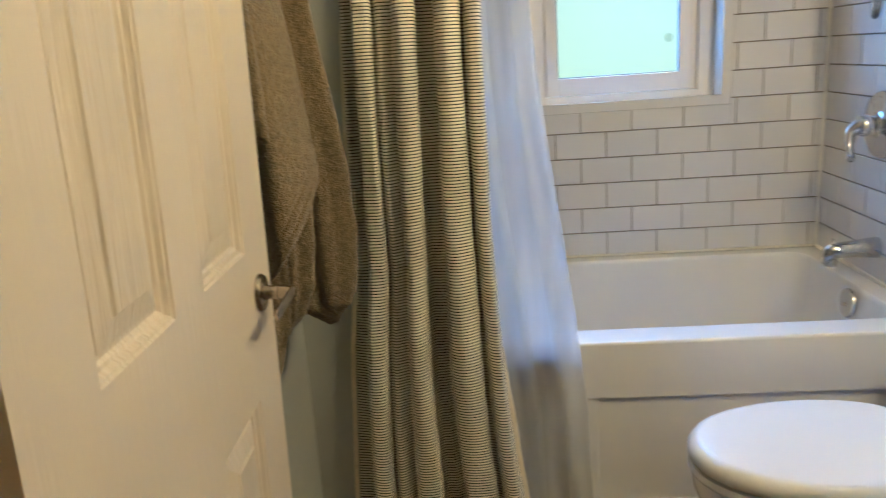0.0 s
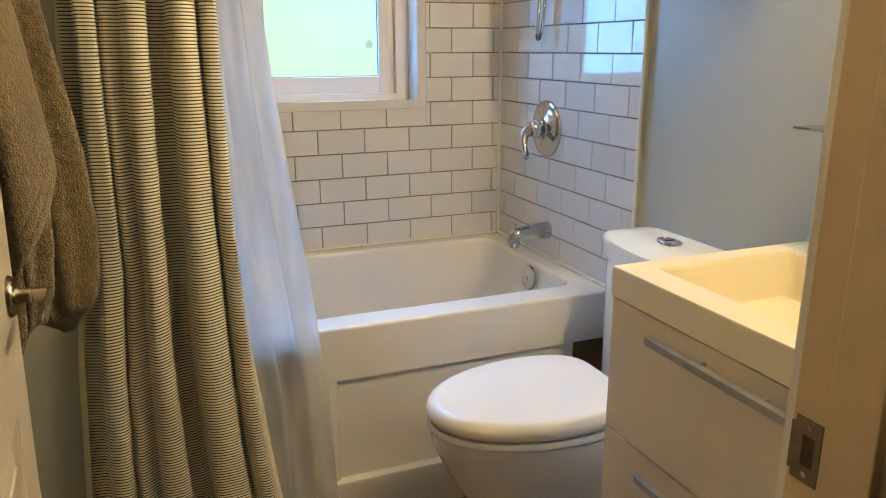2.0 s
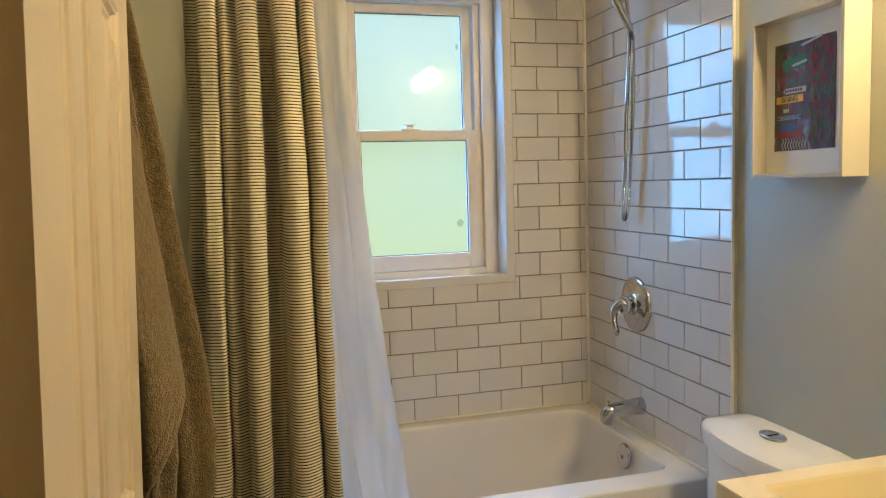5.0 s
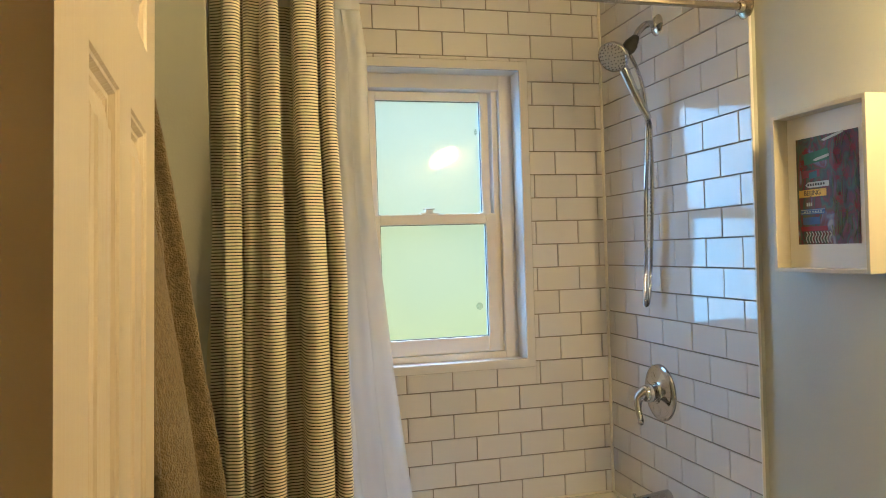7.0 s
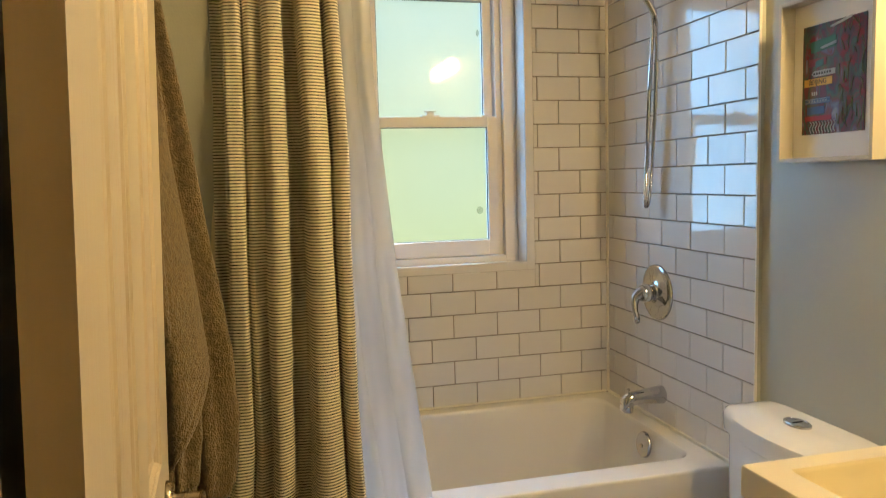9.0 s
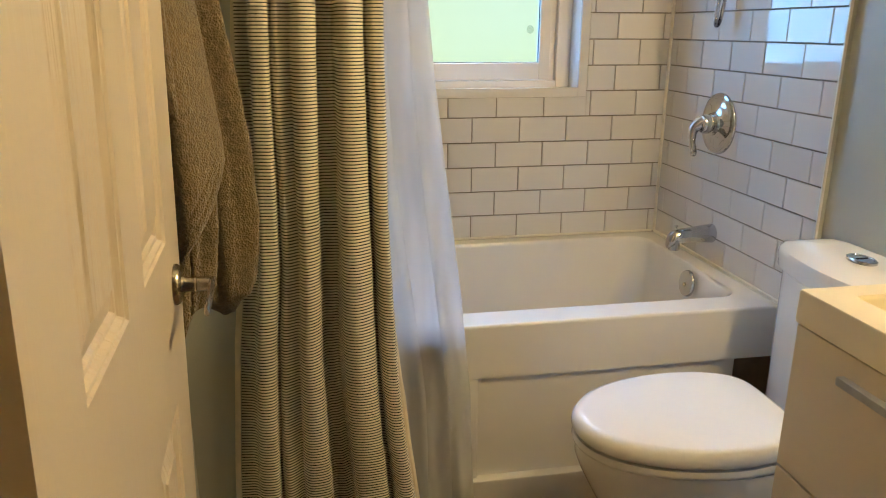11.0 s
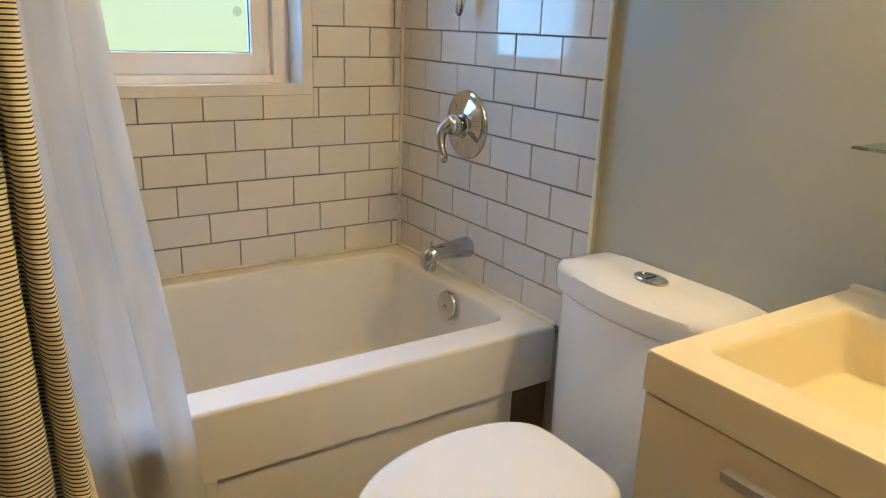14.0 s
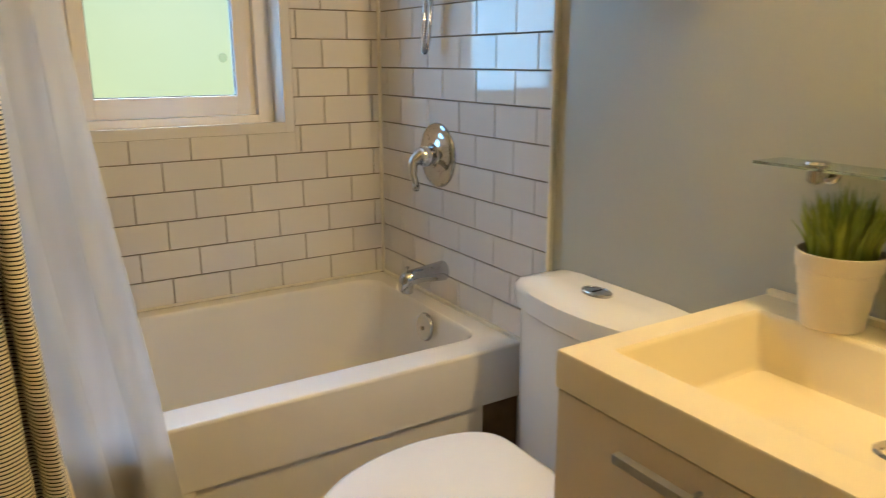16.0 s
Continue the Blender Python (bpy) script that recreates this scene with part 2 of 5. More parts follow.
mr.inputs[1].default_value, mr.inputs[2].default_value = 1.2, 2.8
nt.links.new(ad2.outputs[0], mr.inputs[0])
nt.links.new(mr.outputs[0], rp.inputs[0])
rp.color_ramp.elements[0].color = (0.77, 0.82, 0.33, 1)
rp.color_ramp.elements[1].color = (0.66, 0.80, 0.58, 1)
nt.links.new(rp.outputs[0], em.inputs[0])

# the print in the frame
ART = mat("art_print", (0.1, 0.1, 0.1), 0.5)
nt, b = nodes(ART)
tc = nt.nodes.new("ShaderNodeTexCoord")
n1 = nt.nodes.new("ShaderNodeTexNoise")
n1.inputs["Scale"].default_value, n1.inputs["Detail"].default_value, n1.inputs["Distortion"].default_value = 16, 6, 1.2
mp = nt.nodes.new("ShaderNodeMapping")
mp.inputs["Scale"].default_value = (1, 1.6, 0.7)
nt.links.new(tc.outputs["Object"], mp.inputs[0])
nt.links.new(mp.outputs[0], n1.inputs["Vector"])
rp = nt.nodes.new("ShaderNodeValToRGB")
cr = rp.color_ramp
cr.interpolation = "B_SPLINE"
stops = [(0.0, (0.02, 0.03, 0.05)), (0.36, (0.03, 0.04, 0.05)), (0.43, (0.22, 0.02, 0.04)), (0.47, (0.04, 0.03, 0.05)), (0.52, (0.05, 0.13, 0.10)),
         (0.56, (0.09, 0.08, 0.05)), (0.60, (0.20, 0.02, 0.03)), (0.66, (0.10, 0.16, 0.28)), (0.75, (0.40, 0.36, 0.36))]
cr.elements[0].position, cr.elements[0].color = stops[0][0], (*stops[0][1], 1)
cr.elements[1].position, cr.elements[1].color = stops[-1][0], (*stops[-1][1], 1)
for p_, c_ in stops[1:-1]:
    e = cr.elements.new(p_)
    e.color = (*c_, 1)
nt.links.new(n1.outputs[0], rp.inputs[0])
nt.links.new(rp.outputs[0], b.inputs["Base Color"])


def plain(name, color, rough=0.6):
    return mat(name, color, rough, vary=0.12, vscale=90)


# ---- mesh helpers ----
def box(bm, lo, hi, bevel=0.0, seg=2):
    x0, y0, z0 = lo
    x1, y1, z1 = hi
    vs = [bm.verts.new(p) for p in ((x0, y0, z0), (x1, y0, z0), (x1, y1, z0), (x0, y1, z0), (x0, y0, z1), (x1, y0, z1), (x1, y1, z1), (x0, y1, z1))]
    fs = [bm.faces.new([vs[i] for i in f]) for f in ((0, 3, 2, 1), (4, 5, 6, 7), (0, 1, 5, 4), (1, 2, 6, 5), (2, 3, 7, 6), (3, 0, 4, 7))]
    if bevel:
        es = list({e for f in fs for e in f.edges})
        bmesh.ops.bevel(bm, geom=es, offset=bevel, segments=seg, affect="EDGES", profile=0.5)
    return bm


def boxes(*items, bevel=0.0):
    bm = bmesh.new()
    for lo, hi in items:
        box(bm, lo, hi, bevel)
    return bm


def loft(bm, rings, caps=(True, True), closed=True):
    rows = [[bm.verts.new(p) for p in r] for r in rings]
    n = len(rows[0])
    for a, b_ in zip(rows, rows[1:]):
        for i in range(n if closed else n - 1):
            j = (i + 1) % n
            bm.faces.new((a[i], a[j], b_[j], b_[i]))
    if closed and caps[0]:
        bm.faces.new(rows[0][::-1])
    if closed and caps[1]:
        bm.faces.new(rows[-1])
    return bm


def lathe(bm, prof, m=Matrix(), n=32, caps=(True, True)):
    """Turns (radius, height) about the local z, then moves by m."""
    rings = [[m @ Vector((r * math.cos(2 * math.pi * i / n), r * math.sin(2 * math.pi * i / n), h)) for i in range(n)] for r, h in prof]
    return loft(bm, rings, caps)


def tube(bm, pts, r, n=12, ribs=None):
    pts = [Vector(p) for p in pts]
    rings = []
    up = Vector((0.12, 0.31, 0.94)).normalized()
    for i, p in enumerate(pts):
        d = (pts[min(i + 1, len(pts) - 1)] - pts[max(i - 1, 0)]).normalized()
        s = d.cross(up)
        if s.length < 1e-3:
            s = d.cross(Vector((1, 0, 0)))
        s.normalize()
        u = s.cross(d)
        rr = r[i] if isinstance(r, (list, tuple)) else r
        if ribs and i % 2:
            rr *= ribs
        rings.append([p + s * rr * math.cos(2 * math.pi * k / n) + u * rr * math.sin(2 * math.pi * k / n) for k in range(n)])
    return loft(bm, rings)


def spline(pts, n):
    """Points along a Catmull-Rom curve through pts."""
    pts = [Vector(p) for p in pts]
    pts = [2 * pts[0] - pts[1]] + pts + [2 * pts[-1] - pts[-2]]
    outp = []
    for i in range(1, len(pts) - 2):
        for k in range(n):
            t = k / n
            a, b_, c, d = pts[i - 1:i + 3]
            outp.append(0.5 * ((2 * b_) + (c - a) * t + (2 * a - 5 * b_ + 4 * c - d) * t * t + (3 * b_ - a - 3 * c + d) * t ** 3))
    outp.append(pts[-2])
    return outp


def mesh(name, bm, material, smooth=False, angle=35):
    me = bpy.data.meshes.new(name)
    bmesh.ops.recalc_face_normals(bm, faces=bm.faces)
    bm.to_mesh(me)
    bm.free()
    me.materials.append(material)
    if smooth:
        me.shade_smooth()
        me.set_sharp_from_angle(angle=radians(angle))
    return me


def part(name, bm, material, parent=None, label="", smooth=True, angle=35):
    ob = new(name, mesh(name, bm, material, smooth, angle))
    ob.parent = parent
    if smooth and material in (ACRYL, PORC, SEAT, RESIN):
        wn_ = ob.modifiers.new("weighted_normal", "WEIGHTED_NORMAL")
        wn_.keep_sharp = True
    return tagged(ob, label=label)


def thing(name, label, category, m=Matrix(), group=""):
    ob = new(name)
    ob.empty_display_size = 0.1
    ob.matrix_world = m
    return tagged(ob, label=label, category=category, group=group)


def structure(name, bm, material, smooth=False):
    return tagged(part(name, bm, material, None, smooth=smooth), kind="structure")


def superellipse(cx, cy, a, b_, z, n=48, p=2.6):
    r = []
    for i in range(n):
        t = 2 * math.pi * i / n
        c, s = math.cos(t), math.sin(t)
        r.append((cx + a * math.copysign(abs(c) ** (2 / p), c), cy + b_ * math.copysign(abs(s) ** (2 / p), s), z))
    return r


def rounded(x0, y0, x1, y1, r, z, k=6):
    pts = []
    for cx, cy, a0 in ((x1 - r, y1 - r, 0), (x0 + r, y1 - r, 90), (x0 + r, y0 + r, 180), (x1 - r, y0 + r, 270)):
        for i in range(k + 1):
            a = radians(a0 + 90 * i / k)
            pts.append((cx + r * math.cos(a), cy + r * math.sin(a), z))
    return pts


# ---- large structure ----
G = 0.0028   # the joints lie this deep
# north wall with the window's opening
wall_north = structure("wall_north", boxes(
    ((XA - 0.1, G, 0), (WX0 - 0.012, 0.20, CEIL)), ((WX1 + 0.012, G, 0), (XE + 0.12, 0.20, CEIL)),
    ((WX0 - 0.012, G, 0), (WX1 + 0.012, 0.20, WZ0 - 0.012)), ((WX0 - 0.012, G, WZ1 + 0.012), (WX1 + 0.012, 0.20, CEIL))), GROUT)
wall_east = structure("wall_east", boxes(((XE, -3.45, 0), (XE + 0.12, G, CEIL))), PAINT)
tile_backing = structure("wall_east_tile_backing", boxes(((XT + G, -0.798, ZD - 0.02), (XE, G, CEIL))), GROUT)
wall_west = structure("wall_west", boxes(((XA - 0.1, -3.45, 0), (XW, -0.84, CEIL)), ((XA - 0.1, -0.84, 0), (XA, 0.0, CEIL))), PAINT)
wall_wing = structure("wall_wing", boxes(((XA, -0.84, 0), (-1.242, -0.745, CEIL)), bevel=0.003), PAINT)
DX0, DX1, DZ1 = -1.305, -0.636, 2.06
wall_south = structure("wall_south", boxes(
    ((XW, YS - 0.125, 0), (DX0 - 0.018, YS, CEIL)), ((DX1 + 0.018, YS - 0.125, 0), (XE, YS, CEIL)),
    ((DX0 - 0.018, YS - 0.125, DZ1 + 0.018), (DX1 + 0.018, YS, CEIL))), PAINT)
wall_hall = structure("wall_hall", boxes(((XA - 0.1, -3.57, 0), (XE + 0.12, -3.45, CEIL))), HALLP)
floor = structure("floor", boxes(((XA - 0.1, -3.57, -0.12), (XE + 0.12, 0.20, -0.004))), GROUT)
ceiling = structure("ceiling", boxes(((XA - 0.1, -3.57, CEIL), (XE + 0.12, 0.20, CEIL + 0.12))), CEILP)

ground = structure("ground", boxes(((-60, 0.21, -0.6), (60, 80, -0.5))), mat("lawn", (0.06, 0.12, 0.03), 0.9, vary=0.4, vscale=3))
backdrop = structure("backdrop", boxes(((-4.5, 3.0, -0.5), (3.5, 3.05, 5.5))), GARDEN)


# window: liner boards, frame, sashes
def ring(x0, z0, x1, z1, w, y0, y1, bevel=0.0, wb=None, wt=None):
    wb, wt = wb or w, wt or w
    return boxes(((x0, y0, z0), (x0 + w, y1, z1)), ((x1 - w, y0, z0), (x1, y1, z1)),
                 ((x0 + w, y0, z0), (x1 - w, y1, z0 + wb)), ((x0 + w, y0, z1 - wt), (x1 - w, y1, z1)), bevel=bevel)


window = thing("window_1", "closed white vinyl double-hung window with frosted panes in tiled wall", "window",
               pose((WX0 + WX1) / 2, 0.1, WZ0))
tagged(window, kind="structure")
inv = window.matrix_world.inverted()


def at_world(ob):
    ob.matrix_parent_inverse = ob.parent.matrix_world.inverted()
    return ob


def wpart(name, bm, material, parent, **k):
    """A part whose mesh is given in world places."""
    bm.transform(parent.matrix_world.inverted() if parent.parent is None else parent.parent.matrix_world.inverted())
    return part(name, bm, material, parent, **k)


wpart("window_casing", ring(WX0 - 0.028, WZ0 - 0.024, WX1 + 0.028, WZ1 + 0.028, 0.029, -0.003, G + 0.002, 0.0008), TILE, window, smooth=False)
wpart("jamb_liner", ring(WX0 - 0.012, WZ0 - 0.012, WX1 + 0.012, WZ1 + 0.012, 0.012, 0.005, 0.20), TRIM, window, smooth=False)
wpart("window_frame", ring(WX0, WZ0, WX1, WZ1, 0.046, 0.088, 0.19, 0.002, wb=0.022, wt=0.05), VINYL, window, smooth=False)
wpart("side_track", boxes(((WX0 + 0.0462, 0.110, WZ0 + 0.022), (WX0 + 0.056, 0.18, WZ1 - 0.0502)), ((WX1 - 0.068, 0.110, WZ0 + 0.022), (WX1 - 0.0462, 0.18, WZ1 - 0.0502)), bevel=0.0015), VINYL, window, smooth=False)
LX0, LX1 = -0.793, -0.342
lower = wpart("lower_sash", ring(LX0, 1.046, LX1, 1.530, 0.038, 0.098, 0.128, 0.0025, wb=0.054, wt=0.036), VINYL, window, smooth=False)
upper = wpart("upper_sash", ring(LX0 + 0.007, 1.500, LX1 - 0.007, 1.961, 0.031, 0.134, 0.164, 0.0025, wb=0.030, wt=0.032), VINYL, window, smooth=False)
p1 = wpart("glass_pane", boxes(((LX0 + 0.034, 0.112, 1.096), (LX1 - 0.034, 0.117, 1.498))), PANE, lower, smooth=False)
p2 = wpart("glass_pane", boxes(((LX0 + 0.034, 0.147, 1.526), (LX1 - 0.034, 0.152, 1.933))), PANE, upper, smooth=False)
for p in (p1, p2):
    p.visible_shadow = False
wpart("gasket", ring(LX0 + 0.037, 1.099, LX1 - 0.037, 1.495, 0.003, 0.106, 0.1115), RUBBER, lower, smooth=False)
wpart("gasket", ring(LX0 + 0.037, 1.529, LX1 - 0.037, 1.930, 0.003, 0.141, 0.1465), RUBBER, upper, smooth=False)
bm = boxes(((-0.612, 0.100, 1.5302), (-0.548, 0.126, 1.536)), ((-0.594, 0.104, 1.536), (-0.568, 0.122, 1.546)), bevel=0.002)
box(bm, (-0.604, 0.100, 1.546), (-0.562, 0.108, 1.551), 0.002)
wpart("sash_lock", bm, VINYL, window)
for x in (-0.775, -0.385):
    bm = boxes(((x - 0.014, 0.104, 1.5302), (x + 0.014, 0.118, 1.535)), bevel=0.0015)
    wpart("tilt_latch", bm, VINYL, window)

MARK = mat("pane_mark", (0.30, 0.50, 0.28), 0.5, vary=0.3, vscale=200)
MARK.node_tree.nodes["Principled BSDF"].inputs["Alpha"].default_value = 0.2
for x, y, z, a_, c_, sash in ((-0.409, 0.1112, 1.204, 0.012, 0.013, lower), (-0.394, 0.1462, 1.823, 0.005, 0.011, upper)):
    disc = [[(x + k * a_ * math.cos(2 * math.pi * q / 24), y - d, z + k * c_ * math.sin(2 * math.pi * q / 24)) for q in range(24)] for k, d in ((1.0, -0.0004), (1.0, 0.0), (0.8, 0.0003))]
    wpart("suction_mark", loft(bmesh.new(), disc), MARK, sash, label="faint green round mark").visible_shadow = False

# doorway lining, strike and casing
bm = boxes(((DX0 - 0.018, YS - 0.125, 0), (DX0, YS, DZ1)), ((DX1, YS - 0.125, 0), (DX1 + 0.018, YS, DZ1)), ((DX0 - 0.018, YS - 0.125, DZ1), (DX1 + 0.018, YS, DZ1 + 0.018)),
           ((DX0, YS - 0.085, 0), (DX0 + 0.011, YS - 0.040, DZ1)), ((DX1 - 0.011, YS - 0.085, 0), (DX1, YS - 0.040, DZ1)), ((DX0 + 0.011, YS - 0.085, DZ1 - 0.011), (DX1 - 0.011, YS - 0.040, DZ1)),
           bevel=0.0015)
jamb = structure("door_frame", bm, JAMBP)
for side, (ya, yb) in (("room", (YS, YS + 0.014)), ("hall", (YS - 0.139, YS - 0.125))):
    bm = boxes(((DX0 - 0.012 - (0.06 if side == "hall" else 0.06), ya, 0), (DX0 - 0.012, yb, DZ1 + 0.07)), ((DX1 + 0.006, ya, 0), (DX1 + 0.066, yb, DZ1 + 0.07)),
               ((DX0 - 0.012, ya, DZ1 + 0.01), (DX1 + 0.006, yb, DZ1 + 0.07)), bevel=0.003)
    structure("door_casing", bm, TRIM)
strike = thing("strike_plate", "satin nickel strike plate screwed to a cream door frame", "strike plate", pose(DX1, -1.951, 0.864))
bm = bmesh.new()
box(bm, (-0.0016, -0.016, -0.029), (-0.0002, 0.011, -0.014), 0.0004)
box(bm, (-0.0016, -0.016, 0.014), (-0.0002, 0.011, 0.029), 0.0004)
box(bm, (-0.0016, -0.016, -0.014), (-0.0002, -0.010, 0.014))
box(bm, (-0.0016, 0.002, -0.014), (-0.0002, 0.011, 0.014))
box(bm, (-0.0016, 0.011, -0.022), (-0.0002, 0.0145, 0.022))
part("plate", bm, mat("aged_nickel", (0.24, 0.20, 0.15), 0.35, 1.0, vary=0.2, vscale=60), strike, smooth=False)
bm = boxes(((-0.0006, -0.010, -0.014), (-0.0001, 0.002, 0.014)))
part("latch_hole", bm, mat("mortise_wood", (0.07, 0.045, 0.025), 0.8, vary=0.4, vscale=90), strike, smooth=False)
for z in (-0.0215, 0.0215):
    bm = lathe(bmesh.new(), [(0.0030, 0), (0.0030, 0.0004), (0.0018, 0.0006)], pose(-0.0016, -0.003, z, 0, -90, 0), 12)
    part("screw", bm, NICKEL, strike)

# tile edge bead and caulk
structure("wall_east_lower", boxes(((XT, -0.798, 0), (XE, G, ZD - 0.021))), PAINT)
structure("tile_edge_bead", boxes(((XT - 0.0035, -0.8025, ZD - 0.02), (XT + 0.004, -0.798, CEIL)), bevel=0.001), TRIM)
structure("wall_east_step", boxes(((XT + 0.004, -0.802, 0), (XE, -0.798, CEIL))), PAINT)
structure("corner_caulk", boxes(((XT - 0.010, -0.010, ZD + 0.002), (XT + 0.002, 0.001, CEIL)), bevel=0.004), CAULK)
structure("tub_caulk", boxes(((XA + 0.02, -0.006, ZD + 0.0005), (XT - 0.012, 0.002, ZD + 0.008)), ((XT - 0.010, -0.72, ZD - 0.001), (XT + 0.002, -0.012, ZD + 0.009)), bevel=0.002), CAULK)
bm = boxes(((XW, -1.92, 0), (XW + 0.014, -0.856, 0.10)), ((XW + 0.016, -0.855, 0), (-1.242, -0.841, 0.10)), ((XE - 0.014, -1.34, 0), (XE, -0.83, 0.10)), bevel=0.003)
structure("baseboard", bm, TRIM)


# ---- tub ----
def tub():
    t = thing("bathtub", "glossy white acrylic alcove bathtub, empty, brown pieces added on its apron", "bathtub", pose(-0.73, -0.36, 0))
    x0, x1, y0, y1 = XA + 0.003, XT - 0.001, -0.722, -0.001
    z = ZD
    n = 6
    rings = [rounded(x0, y0, x1, y1, 0.004, 0.40, n), rounded(x0, y0, x1, y1, 0.004, z - 0.008, n), rounded(x0 + 0.001, y0 + 0.001, x1 - 0.001, y1, 0.006, z - 0.004, n),
             rounded(x0 + 0.002, y0 + 0.0035, x1 - 0.002, y1 - 0.001, 0.008, z - 0.0010, n), rounded(x0 + 0.005, y0 + 0.008, x1 - 0.004, y1 - 0.003, 0.01, z, n)]
    ix0, ix1, iy0, iy1 = -1.40, -0.034, -0.636, -0.050
    rings += [rounded(ix0 - 0.004, iy0 - 0.004, ix1 + 0.004, iy1 + 0.004, 0.062, z, n), rounded(ix0, iy0, ix1, iy1, 0.06, z - 0.004, n), rounded(ix0 + 0.006, iy0 + 0.005, ix1 - 0.005, iy1 - 0.004, 0.06, z - 0.014, n),
              rounded(ix0 + 0.03, iy0 + 0.012, ix1 - 0.012, iy1 - 0.008, 0.07, z - 0.07, n), rounded(ix0 + 0.10, iy0 + 0.030, ix1 - 0.045, iy1 - 0.025, 0.09, z - 0.26, n),
              rounded(ix0 + 0.13, iy0 + 0.045, ix1 - 0.07, iy1 - 0.04, 0.09, z - 0.33, n), rounded(ix0 + 0.18, iy0 + 0.09, ix1 - 0.12, iy1 - 0.085, 0.06, z - 0.355, n)]
    bm = loft(bmesh.new(), rings, (False, True))
    wpart("basin_shell", bm, ACRYL, t, angle=50)
    # apron: lip with a recessed panel under it
    bm = boxes(((x0, -0.722, 0.06), (-0.757, -0.705, 0.3995)), bevel=0.002)
    box(bm, (-0.757, -0.712, 0.06), (-0.080, -0.700, 0.40), 0.0)
    wpart("apron_panel", bm, ACRYL, t, smooth=False)
    bm = boxes(((x0, -0.738, 0.0), (x1, -0.700, 0.126)), bevel=0.006)
    wpart("apron_foot", bm, ACRYL, t)
    APRON_BROWN = mat("apron_brown", (0.17, 0.105, 0.05), 0.6, vary=0.4, vscale=18, bump=0.1, bscale=90)
    # added brown piece, closes the apron's right end beside the panel
    wpart("end_piece", boxes(((-0.0795, -0.706, 0.125), (x1, -0.696, 0.3995)), bevel=0.001), APRON_BROWN, t, label="brown apron end piece", smooth=False)
    # made-up brown slab, added where the apron looks dark through the liner
    bm = bmesh.new()
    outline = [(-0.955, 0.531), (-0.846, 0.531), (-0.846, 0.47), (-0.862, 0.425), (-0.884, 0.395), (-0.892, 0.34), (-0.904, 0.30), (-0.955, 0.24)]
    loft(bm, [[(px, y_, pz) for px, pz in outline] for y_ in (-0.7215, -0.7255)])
    wpart("added_front_patch", bm, APRON_BROWN, t, label="added brown patch where the apron looks dark behind the liner", smooth=False)
    ov = wpart("overflow_plate", lathe(bmesh.new(), [(0.040, 0.0), (0.040, 0.004), (0.037, 0.009), (0.020, 0.011), (0.0, 0.0115)][:4],
                                       Matrix.Translation((-0.050, -0.395, 0.488)) @ pose(0, 0, 0, 0, -84, 0), 32), CHROME, t, label="round metal overflow plate")
    wpart("overflow_screw", lathe(bmesh.new(), [(0.006, 0.0), (0.006, 0.003), (0.004, 0.005)], Matrix.Translation((-0.0605, -0.395, 0.486)) @ pose(0, 0, 0, 0, -84, 0), 16), NICKEL, ov)
    wpart("drain_flange", lathe(bmesh.new(), [(0.036, 0.0), (0.036, 0.003), (0.028, 0.005)], pose(-0.22, -0.35, z - 0.355), 28), CHROME, t)


tub()


# ---- toilet ----
def dshape(xb, xf, cy, hw, z, n=64):
    """Outline of a seat: long rounded front at xf, slightly narrowing back at xb."""
    pts = []
    xc = xb - 0.36 * (xb - xf)
    for i in range(n):
        a = 2 * math.pi * i / n
        c, s_ = math.cos(a), math.sin(a)
        if c < 0:
            x = xc - (xc - xf) * abs(c) ** 0.96
            y = hw * math.copysign(abs(s_) ** 0.96, s_)
        else:
            x = xc + (xb - xc) * abs(c) ** 0.42
            y = hw * math.copysign(abs(s_) ** 0.36, s_) * (1 - 0.20 * ((x - xc) / (xb - xc)) ** 1.6)
        pts.append((x, cy + y, z))
    return pts


def scaled(pts, k, z, dx=0.0):
    cx = sum(p[0] for p in pts) / len(pts)
    cy = sum(p[1] for p in pts) / len(pts)
    return [(cx + (p[0] - cx) * k + dx, cy + (p[1] - cy) * k, z) for p in pts]


